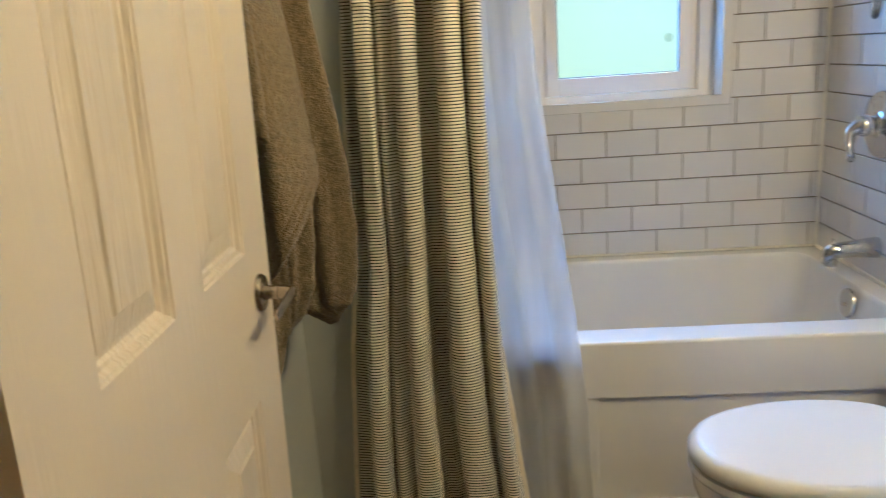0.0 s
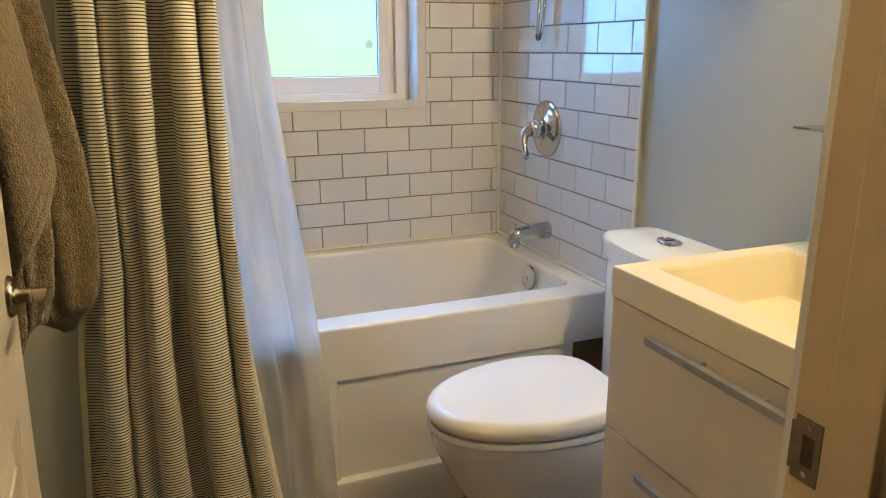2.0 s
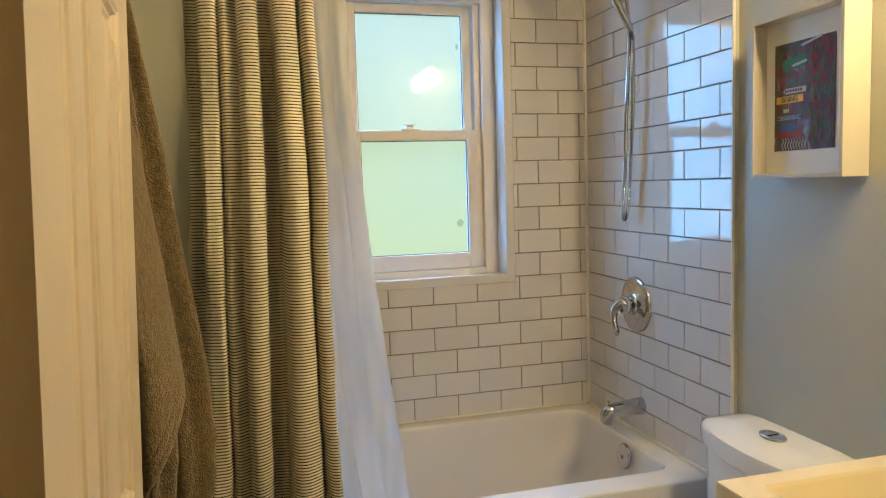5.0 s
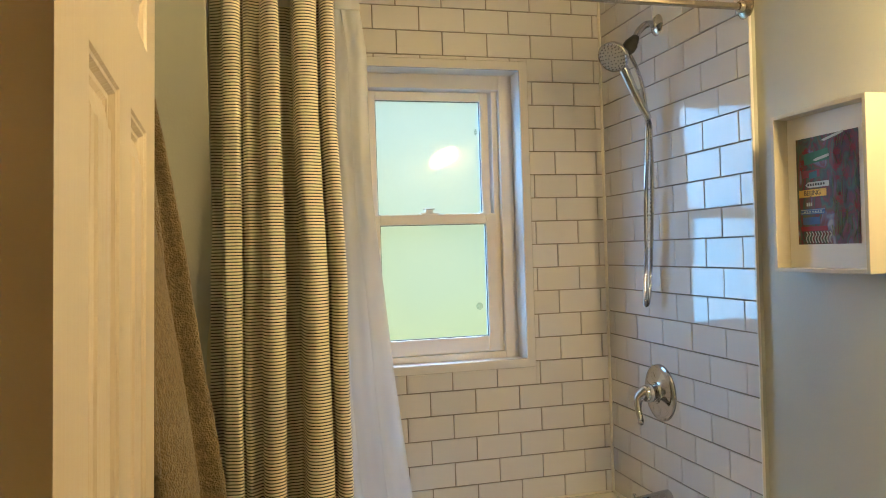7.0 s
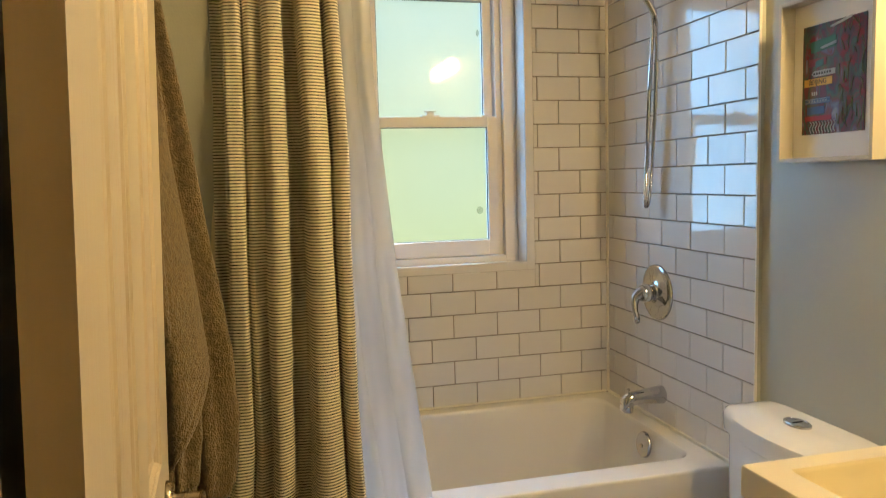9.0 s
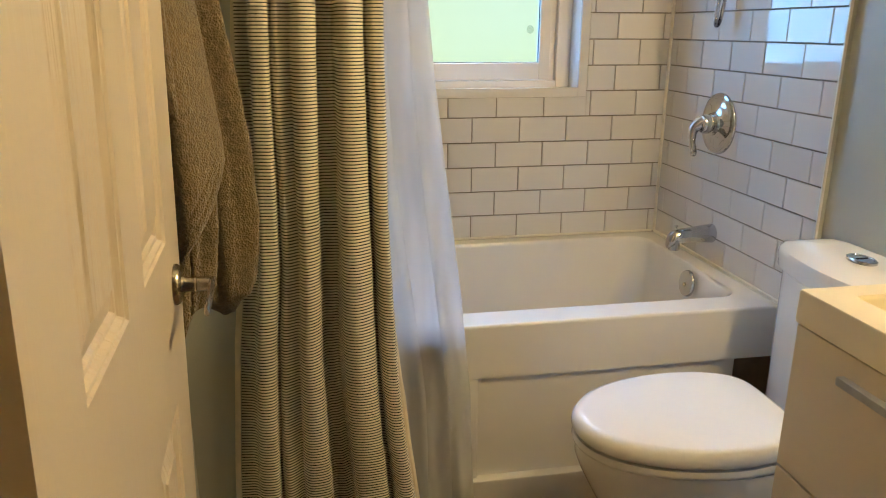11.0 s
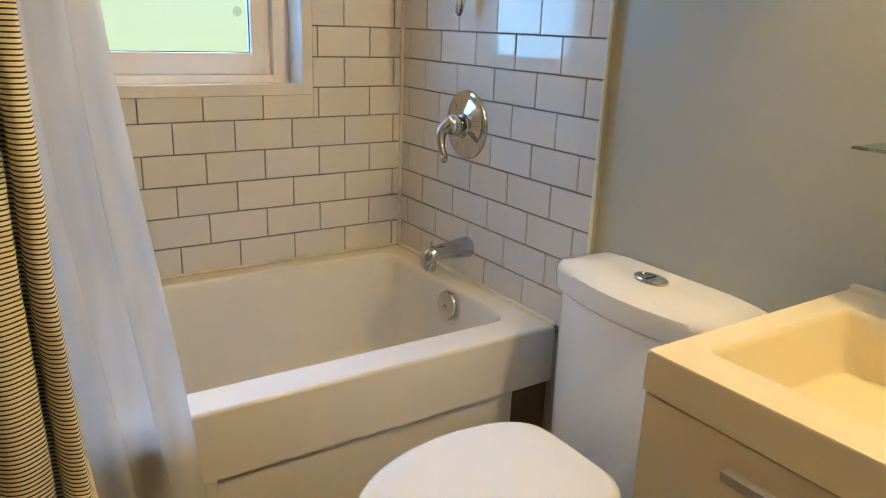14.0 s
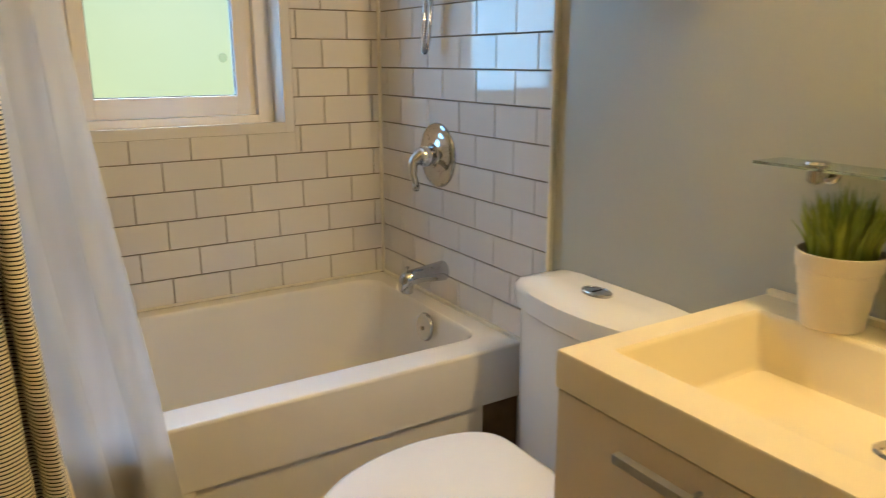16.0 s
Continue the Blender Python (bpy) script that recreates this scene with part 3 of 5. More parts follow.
def toilet():
    cy = -1.042
    t = thing("toilet", "white porcelain toilet with closed lid and bowed cistern beside the tub", "toilet", pose(-0.3, cy, 0))
    base = dshape(-0.190, -0.634, cy, 0.171, 0)
    lid = [scaled(base, 0.955, 0.424), scaled(base, 0.985, 0.428), scaled(base, 1.0, 0.437), scaled(base, 0.995, 0.448), scaled(base, 0.965, 0.459), scaled(base, 0.90, 0.4645), scaled(base, 0.55, 0.467), scaled(base, 0.15, 0.468)]
    wpart("lid", loft(bmesh.new(), lid), SEAT, t, angle=60)
    seat = [scaled(base, 0.96, 0.402), scaled(base, 0.985, 0.405), scaled(base, 0.992, 0.412), scaled(base, 0.98, 0.421)]
    wpart("seat", loft(bmesh.new(), seat), SEAT, t, angle=60)
    for dy in (-0.07, 0.07):
        wpart("hinge", tube(bmesh.new(), [(-0.198, cy + dy - 0.022, 0.430), (-0.198, cy + dy + 0.022, 0.430)], 0.009, 14), SEAT, t)
    rim = dshape(-0.165, -0.624, cy, 0.164, 0)
    rings = []
    for k, z, dx in ((0.99, 0.399, 0), (1.0, 0.393, 0), (1.0, 0.375, 0), (0.975, 0.345, 0.004), (0.92, 0.29, 0.016), (0.84, 0.22, 0.035), (0.75, 0.15, 0.055), (0.69, 0.08, 0.07), (0.69, 0.02, 0.072), (0.70, 0.0, 0.072)):
        rings.append(scaled(rim, k, z, dx))
    wpart("bowl", loft(bmesh.new(), rings), PORC, t, angle=60)

    # cistern: flat back, bowed front
    def tank(front, side, z, y0, y1, back=XE - 0.004, n=30):
        pts = [(back, y1, z), (back, y0, z)]
        c, h = (y0 + y1) / 2, (y1 - y0) / 2
        for i in range(n + 1):
            u = -1 + 2 * i / n
            bow = 1 - abs(u) ** 2.0
            edge = 1 - abs(u) ** 18
            x = side + (front - side) * bow
            x = back + (x - back) * (0.90 + 0.10 * edge)
            pts.append((x, c + h * u, z))
        return pts
    y0, y1 = -1.236, -0.818
    body = [tank(-0.100, -0.068, 0.0, y0 + 0.014, y1 - 0.014), tank(-0.101, -0.068, 0.20, y0 + 0.010, y1 - 0.010), tank(-0.102, -0.068, 0.45, y0 + 0.006, y1 - 0.006),
            tank(-0.104, -0.068, 0.680, y0 + 0.003, y1 - 0.003), tank(-0.100, -0.064, 0.684, y0 + 0.006, y1 - 0.006)]
    wpart("cistern", loft(bmesh.new(), body), PORC, t, angle=40)
    lidr = [tank(-0.106, -0.068, 0.686, y0 - 0.002, y1 + 0.002), tank(-0.115, -0.075, 0.689, y0 - 0.008, y1 + 0.008), tank(-0.118, -0.077, 0.722, y0 - 0.010, y1 + 0.010),
            tank(-0.116, -0.075, 0.733, y0 - 0.008, y1 + 0.008), tank(-0.103, -0.068, 0.742, y0, y1), tank(-0.078, -0.048, 0.750, y0 + 0.035, y1 - 0.035, XE - 0.006), tank(-0.040, -0.024, 0.756, y0 + 0.09, y1 - 0.09, XE - 0.010)]
    wpart("cistern_lid", loft(bmesh.new(), lidr), PORC, t, angle=40)
    bt = wpart("flush_button", lathe(bmesh.new(), [(0.0290, 0), (0.0290, 0.005), (0.0265, 0.0072), (0.0225, 0.0072), (0.0215, 0.0058), (0.0, 0.0058)][:5], pose(-0.034, -1.027, 0.7555) @ Matrix.Diagonal((0.8, 1.25, 1, 1)), 36), CHROME, t, label="oval chrome flush button")
    wpart("button_half", boxes(((-0.048, -1.0275, 0.7615), (-0.020, -1.0265, 0.7626))), DARK, bt, smooth=False)


toilet()


# ---- vanity ----
def vanity():
    t = thing("vanity_cabinet", "glossy off-white two-drawer bathroom cabinet with long bar handles", "cabinet", pose(-0.18, -1.64, 0))
    x0, y0, y1 = -0.406, -1.930, -1.345
    wpart("carcass", boxes(((x0 + 0.020, y0 + 0.002, 0.14), (XE - 0.003, y1 - 0.002, 0.700)), ((x0 + 0.020, y0 + 0.002, 0.700), (x0 + 0.036, y1 - 0.002, 0.776)),
                           ((x0 + 0.036, y0 + 0.002, 0.700), (XE - 0.003, y0 + 0.018, 0.776)), ((x0 + 0.036, y1 - 0.018, 0.700), (XE - 0.003, y1 - 0.002, 0.776)), bevel=0.0), LACQ, t, smooth=False)
    wpart("plinth", boxes(((x0 + 0.06, y0 + 0.01, 0.0), (XE - 0.01, y1 - 0.01, 0.14))), LACQ, t, smooth=False)
    for za, zb, zh in ((0.533, 0.775, 0.7515), (0.142, 0.529, 0.5085)):
        d = wpart("drawer_front", boxes(((x0, y0, za), (x0 + 0.0185, y1, zb)), bevel=0.0015), LACQ, t, smooth=False)
        bm = boxes(((x0 - 0.036, -1.828, zh - 0.006), (x0 - 0.024, -1.482, zh + 0.006)), bevel=0.0008)
        for y in (-1.70, -1.58):
            box(bm, (x0 - 0.0245, y - 0.002, zh - 0.0058), (x0, y + 0.002, zh - 0.002))
        bm.transform(t.matrix_world.inverted())
        part("handle", bm, ALU, d, label="square aluminium bar handle", smooth=False)
    # basin top
    top = thing("vanity_basin", "cast white resin vanity top with a shallow rectangular basin", "sink", pose(-0.18, -1.64, 0.78))
    X0, X1, Y0, Y1, Z1, Z0 = -0.409, XE - 0.002, -1.932, -1.341, 0.831, 0.7795
    n = 4

    def rr(i, z, r):
        return rounded(-0.347 + i, -1.888 + i, -0.046 - i, -1.384 - i, r, z, n)
    rings = [rounded(X0, Y0, X1, Y1, 0.002, Z0, n), rounded(X0, Y0, X1, Y1, 0.003, Z1 - 0.003, n), rounded(X0 + 0.002, Y0 + 0.002, X1 - 0.002, Y1 - 0.002, 0.003, Z1, n),
             rr(-0.0015, Z1, 0.006), rr(0.0015, Z1 - 0.003, 0.006), rr(0.004, 0.824, 0.006), rounded(-0.228, -1.862, -0.066, -1.409, 0.012, 0.757, n), rounded(-0.206, -1.855, -0.070, -1.414, 0.014, 0.750, n)]
    bm = loft(bmesh.new(), rings, (False, False))
    bm.verts.ensure_lookup_table()
    vs = list(bm.verts)[-len(rings[-1]):]
    c = bm.verts.new((-0.135, -1.650, 0.742))
    for i in range(len(vs)):
        bm.faces.new((vs[i], vs[(i + 1) % len(vs)], c))
    wpart("basin", bm, RESIN, top, angle=40)
    wpart("rear_curb", boxes(((XE - 0.016, Y0 + 0.001, Z1 - 0.002), (X1, Y1 - 0.004, Z1 + 0.010)), bevel=0.003), RESIN, top)
    wpart("underside", ring_xy(X0 + 0.004, Y0 + 0.004, X1 - 0.004, Y1 - 0.004, 0.030, Z0 - 0.003, Z0), RESIN, top, smooth=False)
    dr = wpart("drain", lathe(bmesh.new(), [(0.031, 0), (0.031, 0.004), (0.027, 0.0065), (0.022, 0.005), (0.019, 0.001)], pose(-0.135, -1.650, 0.7415), 32), CHROME, top, label="round chrome drain")
    wpart("stopper", lathe(bmesh.new(), [(0.016, 0), (0.016, 0.004), (0.011, 0.007), (0.004, 0.008)], pose(-0.135, -1.650, 0.7425), 28), CHROME, dr)


def ring_xy(x0, y0, x1, y1, w, z0, z1):
    return boxes(((x0, y0, z0), (x0 + w, y1, z1)), ((x1 - w, y0, z0), (x1, y1, z1)), ((x0 + w, y0, z0), (x1 - w, y0 + w, z1)), ((x0 + w, y1 - w, z0), (x1 - w, y1, z1)))


vanity()


# ---- door ----
def door():
    W, H, T = 0.621, 2.03, 0.031
    t = thing("door_1", "cream painted six-panel hinged door, standing open against the wall", "door", pose(-1.304, -1.910, 0.012, 0, 1.7, 2.75))
    tagged(t, kind="structure")
    cols = ((0.110, 0.2685), (0.3525, 0.511))
    rows = ((0.235, 0.745), (0.951, 1.548), (1.647, 1.895))
    # slab with sunk fields
    bm = bmesh.new()
    zs = [0.0] + [v_ for r_ in rows for v_ in r_] + [H]
    ys = [0.0] + [v_ for c_ in cols for v_ in c_] + [W]
    for i in range(len(ys) - 1):
        for j in range(len(zs) - 1):
            inpanel = i % 2 == 1 and j % 2 == 1
            if not inpanel:
                box(bm, (-T, ys[i], zs[j]), (0, ys[i + 1], zs[j + 1]))
    bmesh.ops.remove_doubles(bm, verts=bm.verts, dist=1e-5)
    bm.verts.index_update()
    seen = {}
    for f in list(bm.faces):
        key = tuple(sorted(v_.index for v_ in f.verts))
        seen.setdefault(key, []).append(f)
    bmesh.ops.delete(bm, geom=[f for fs in seen.values() if len(fs) > 1 for f in fs], context="FACES_ONLY")
    slab = part("slab", bm, DOORP, t, smooth=False)
    for (ya, yb) in cols:
        for (za, zb) in rows:
            bm = bmesh.new()

            def rect(i, x):
                return [(x, ya + i, za + i), (x, yb - i, za + i), (x, yb - i, zb - i), (x, ya + i, zb - i)]
            for sgn, base in ((1, 0.0), (-1, -T)):
                prof = [(0.0, 0.0), (0.002, -0.0025), (0.005, -0.003), (0.008, -0.0085), (0.012, -0.009), (0.015, -0.0125), (0.019, -0.0125), (0.021, -0.0095), (0.044, -0.0035), (0.046, -0.001)]
                rings = [rect(i, base + sgn * d) for i, d in prof]
                loft(bm, rings, (False, True))
            part("door_panel", bm, PANELP, t, smooth=False)
    # lever set
    k = part("rosette", lathe(bmesh.new(), [(0.0265, 0.0), (0.0265, 0.003), (0.024, 0.007), (0.012, 0.009), (0.0098, 0.014), (0.0092, 0.024), (0.0105, 0.0245), (0.0105, 0.027), (0.0092, 0.0275), (0.0092, 0.039)], pose(0.0, 0.559, 0.883, 0, 90, 0), 32), NICKEL, t, label="round nickel rosette")
    bm = lathe(bmesh.new(), [(0.0085, 0.036), (0.0085, 0.049), (0.007, 0.051)], pose(0.0, 0.559, 0.883, 0, 90, 0), 24)
    rings = []
    for s, hw, th in ((0.012, 0.006, 0.003), (0.0, 0.0095, 0.0045), (-0.03, 0.009, 0.004), (-0.06, 0.008, 0.0038), (-0.092, 0.0065, 0.0035), (-0.096, 0.004, 0.002)):
        z = 0.883 - 0.004 * (s / 0.1) ** 2
        rings.append([(0.046 + th * math.cos(a_), 0.559 + s, z + hw * math.sin(a_)) for a_ in [2 * math.pi * q / 14 for q in range(14)]])
    loft(bm, rings)
    part("lever", bm, NICKEL, t, label="flat nickel lever handle")
    bm = boxes(((-0.026, W - 0.0005, 0.854), (-0.005, W + 0.001, 0.912)), bevel=0.0003)
    part("latch_plate", bm, NICKEL, t, smooth=False)
    for z in (0.22, 1.02, 1.80):
        bm = tube(bmesh.new(), [(-T - 0.004, -0.006, z - 0.045), (-T - 0.004, -0.006, z + 0.045)], 0.006, 12)
        part("hinge", bm, NICKEL, t)


door()


# ---- curtain, liner, rod ----
def rod():
    t = thing("shower_rod", "straight satin metal curtain rod fixed to the tiled wall", "curtain rod", pose(-0.6, -0.79, 1.98))
    wpart("pole", tube(bmesh.new(), [(-1.238, -0.79, 1.982), (-0.9, -0.79, 1.982), (-0.4, -0.79, 1.982), (XT - 0.004, -0.79, 1.982)], 0.0088, 20), NICKEL, t)
    for x, r_ in ((XT, -90), (-1.242, 90)):
        wpart("flange", lathe(bmesh.new(), [(0.030, 0.0), (0.030, 0.003), (0.026, 0.007), (0.015, 0.011), (0.0125, 0.022)], Matrix.Translation((x, -0.79, 1.982)) @ pose(0, 0, 0, 0, r_, 0), 28), NICKEL, t)


rod()


def interp(tab, z):
    """Piecewise smooth reading of (z, value) rows given from high z to low."""
    if z >= tab[0][0]:
        return tab[0][1]
    for (za, va), (zb, vb) in zip(tab, tab[1:]):
        if z >= zb:
            return va + (vb - va) * (za - z) / (za - zb)
    return tab[-1][1]


def cloth_sheet(name, material, left, right, depth, zt, zb, nu, nv, amp, wave, parent, thick):
    bm = bmesh.new()
    uvl = bm.loops.layers.uv.new("UVMap")
    grid = []
    for j in range(nv + 1):
        z = zt + (zb - zt) * j / nv
        row = []
        for i in range(nu + 1):
            u = i / nu
            xl, xr = interp(left, z), interp(right, z)
            x, y = xl + (xr - xl) * u, interp(depth, z)
            dx, dy, dz = wave(u, z, xr - xl)
            row.append((bm.verts.new((x + dx, y + dy * amp, z + dz)), u * 0.9, zt - z))
        grid.append(row)
    for j in range(nv):
        for i in range(nu):
            q = (grid[j][i], grid[j + 1][i], grid[j + 1][i + 1], grid[j][i + 1])
            f = bm.faces.new([v_[0] for v_ in q])
            for lp, v_ in zip(f.loops, q):
                lp[uvl].uv = (v_[1], v_[2])
    bm.transform(parent.matrix_world.inverted())
    me = bpy.data.meshes.new(name)
    bm.to_mesh(me)
    bm.free()
    me.materials.append(material)
    me.shade_smooth()
    ob = new(name, me)
    ob.parent = parent
    if thick:
        so = ob.modifiers.new("thickness", "SOLIDIFY")
        so.thickness, so.offset = thick, 0
    return ob


PLEATS = ((0.0, 0.05), (0.03, 0.10), (0.08, 0.12), (0.10, 0.3), (0.112, 0.9), (0.16, 1.0), (0.215, 0.95), (0.235, 0.7), (0.228, 0.15), (0.25, 0.05), (0.262, 0.3), (0.29, 0.5),
          (0.33, 0.45), (0.375, 0.35), (0.388, 0.7), (0.42, 1.0), (0.47, 1.05), (0.518, 0.9), (0.528, 0.5), (0.515, -0.1), (0.55, -0.35), (0.60, -0.30), (0.645, -0.35), (0.655, 0.3),
          (0.675, 0.9), (0.73, 1.05), (0.80, 1.0), (0.845, 0.85), (0.852, 0.55), (0.848, 0.3), (0.866, 0.25), (0.883, 0.35), (0.893, 0.7), (0.925, 1.0), (0.975, 0.95), (0.995, 0.6), (1.0, 0.3))
PLAN = [(p[0], p[1]) for p in spline([(a, b_, 0) for a, b_ in PLEATS], 10)]


def curtain_wave(u, z, w_):
    k = min(u, 0.99999) * (len(PLAN) - 1)
    i = int(k)
    a, b_ = PLAN[i], PLAN[i + 1]
    pu, f = a[0] + (b_[0] - a[0]) * (k - i), a[1] + (b_[1] - a[1]) * (k - i)
    low = min(max((1.2 - z) / 1.2, 0), 1)
    sway = (0.016 * math.sin(2.6 * z + 7 * pu) + 0.022 * low * math.sin(5.5 * z + 11 * pu)) * math.sin(math.pi * pu)
    wob = 0.22 * noise.noise(Vector((pu * 6, z * 1.3, 2.0))) + 0.06 * math.sin(9 * z + 20 * pu)
    dz = -0.012 * low * math.sin(5 * pu + 1) + 0.003 * f * low
    return (pu - u + sway) * w_, -(f * (1.0 + 0.2 * low) + wob), dz


curtain = thing("shower_curtain", "cream and black striped fabric shower curtain drawn aside in folds", "shower curtain", pose(-1.1, -0.80, 1.0))
C_LEFT = ((1.95, -1.236), (1.7, -1.240), (1.2, -1.252), (1.08, -1.256), (0.78, -1.262), (0.6, -1.284), (0.3, -1.305), (0.0, -1.318))
C_RIGHT = ((1.95, -0.988), (1.68, -0.991), (1.35, -0.981), (1.20, -0.985), (1.0, -0.983), (0.87, -0.984), (0.70, -0.978), (0.50, -0.968), (0.36, -0.955), (0.18, -0.932), (0.0, -0.905))
C_DEPTH = ((1.95, -0.802), (1.4, -0.834), (1.2, -0.848), (1.0, -0.856), (0.0, -0.868))
cloth_sheet("curtain_cloth", CLOTH, C_LEFT, C_RIGHT, C_DEPTH, 1.955, 0.015, 420, 110, 0.050, curtain_wave, curtain, 0.0012)
HEMF = mat("plain_cream_hem", (0.80, 0.71, 0.52), 0.85, vary=0.1, vscale=60, bump=0.2, bscale=500)


def hem(x_in, width, off, zt, zb, skew):
    """A narrow folded edge of plain cloth along one side of the curtain."""
    bm_ = bmesh.new()
    rings = []
    for j in range(61):
        z = zt + (zb - zt) * j / 60
        x = interp(x_in, z)
        y = interp(C_DEPTH, z) - off - 0.004 * math.sin(4 * z)
        w_ = width * min(1, 0.25 + 3 * j / 60)
        rings.append([(x, y, z), (x + 0.5 * w_, y + skew * 0.5 - 0.003, z), (x + w_, y + skew, z), (x + w_, y + skew + 0.002, z), (x + 0.5 * w_, y + skew * 0.5, z), (x, y + 0.002, z)])
    return loft(bm_, rings)


wpart("side_hem", hem(C_LEFT, -0.013, 0.002, 1.955, 0.015, 0.012), HEMF, curtain, label="plain cream side hem")
wpart("side_hem", hem(C_RIGHT, 0.011, 0.016, 0.60, 0.015, 0.010), HEMF, curtain, label="plain cream side hem")
for i in range(9):
    x = -1.222 + i * 0.031
    bm = tube(bmesh.new(), [(x + 0.004 * math.sin(a_), -0.79 + 0.020 * math.cos(a_), 1.974 + 0.028 * math.sin(a_)) for a_ in [2 * math.pi * q / 20 for q in range(21)]], 0.0016, 8)
    wpart("ring", bm, NICKEL, curtain)


LINER_PLEATS = ((0.0, 0.3), (0.15, 1.0), (0.30, 0.2), (0.45, 0.9), (0.60, 0.3), (0.70, 0.2), (0.745, 0.5), (0.70, 0.8), (0.63, 0.9), (0.635, 1.15), (0.70, 1.2), (0.80, 0.9), (0.90, 1.0), (0.985, 0.8),
                (1.0, 0.5), (0.975, 0.1), (0.93, -0.05), (0.885, 0.0), (0.872, 0.15), (0.90, 0.3), (0.965, 0.3))
LINER_PLAN = [(p[0], p[1]) for p in spline([(a, b_, 0) for a, b_ in LINER_PLEATS], 10)]


def liner_wave(u, z, w_):
    k = min(u, 0.99999) * (len(LINER_PLAN) - 1)
    i = int(k)
    a, b_ = LINER_PLAN[i], LINER_PLAN[i + 1]
    pu, f = a[0] + (b_[0] - a[0]) * (k - i), a[1] + (b_[1] - a[1]) * (k - i)
    r_ = 0.5 + 0.5 * math.sin(2 * math.pi * (pu * 6.3 + 0.4 * z))
    return (pu - u + 0.012 * math.sin(5 * z + 9 * pu)) * w_, f + 0.25 * r_ + 0.10 * math.sin(46 * pu + 3 * math.sin(2.2 * z)) + 0.25 * noise.noise(Vector((pu * 16, z * 3.0, 1.0))) + 0.3 * noise.noise(Vector((pu * 5, z * 2.4, 7.0))), 0.0


liner = thing("curtain_liner", "frosted clear vinyl liner hanging in soft folds before the tub", "shower curtain liner", pose(-1.0, -0.77, 1.0))
cloth_sheet("liner_sheet", LINER, ((1.95, -1.236), (0.0, -1.236)),
            ((1.94, -0.928), (1.84, -0.912), (1.52, -0.906), (1.115, -0.876), (0.92, -0.853), (0.62, -0.806), (0.39, -0.779), (0.16, -0.774), (0.05, -0.77)),
            ((1.95, -0.780), (0.9, -0.770), (0.6, -0.764), (0.0, -0.770)), 1.955, 0.06, 220, 90, 0.016, liner_wave, liner, 0)


wpart("header_band", boxes(((-1.234, -0.7935, 1.925), (-0.930, -0.7915, 1.957)), bevel=0.0005), LINER, liner, smooth=False)
wpart("hem_weight", boxes(((-0.80, -0.783, 0.058), (-0.776, -0.779, 0.082)), bevel=0.001), LINER, liner, smooth=False)


# ---- towels ----
def towel(name, label, cx, rows, seed, m=100, skew=0.0, flute=0.24, under=None):
    """A bunched, hanging cloth: rows of (z, centre y, half width y, half depth x, lean x)."""
    t = under or thing(name, label, "towel", pose(cx, rows[0][1], rows[-1][0]))
    nz = 240
    rings = []
    zt, zb = rows[0][0], rows[-1][0]
    for j in range(nz + 1):
        z = zt + (zb - zt) * j / nz
        c = [interp([(r_[0], r_[k]) for r_ in rows], z) for k in (1, 2, 3, 4)]
        ring_ = []
        for i in range(m * 2):
            a_ = math.pi * i / m
            f = 1 + flute * math.sin(3 * a_ + seed + 0.8 * z) + 0.5 * flute * math.sin(7 * a_ + 2.2 * z + seed) + 0.10 * noise.noise(Vector((math.cos(a_) * 1.6, math.sin(a_) * 1.6, z * 4 + seed)))
            f += 0.025 * noise.noise(Vector((math.cos(a_) * 9, math.sin(a_) * 9, z * 28 + seed)))
            f += 0.030 * noise.noise(Vector((math.cos(a_) * 26, math.sin(a_) * 26, z * 260)))
            zc = zt + (z - zt) * (1 - skew * math.cos(a_ - 1.1))
            for band in (0.030, 0.046):
                f -= 0.035 * math.exp(-((z - zb - band) / 0.004) ** 2)
            ring_.append((max(cx + c[3] + c[2] * f * math.cos(a_), XW + 0.003), c[0] + c[1] * f * math.sin(a_), zc + 0.02 * math.sin(a_ + seed) * (j / nz)))
        rings.append(ring_)
    wpart("towel_fold" if under else "towel_cloth", loft(bmesh.new(), rings), TOWEL, t, angle=80)
    return t


t1 = towel("bath_towel", "taupe terry bath towel hanging in heavy folds from a hook", -1.335,
           ((1.74, -1.10, 0.026, 0.020, -0.03), (1.64, -1.11, 0.040, 0.030, -0.02), (1.40, -1.115, 0.056, 0.042, -0.012), (1.15, -1.12, 0.064, 0.050, -0.006), (0.98, -1.120, 0.066, 0.054, -0.004), (0.88, -1.130, 0.064, 0.048, -0.008), (0.82, -1.135, 0.056, 0.042, -0.010), (0.792, -1.135, 0.035, 0.026, -0.014)), 0.6, skew=0.10, flute=0.15)


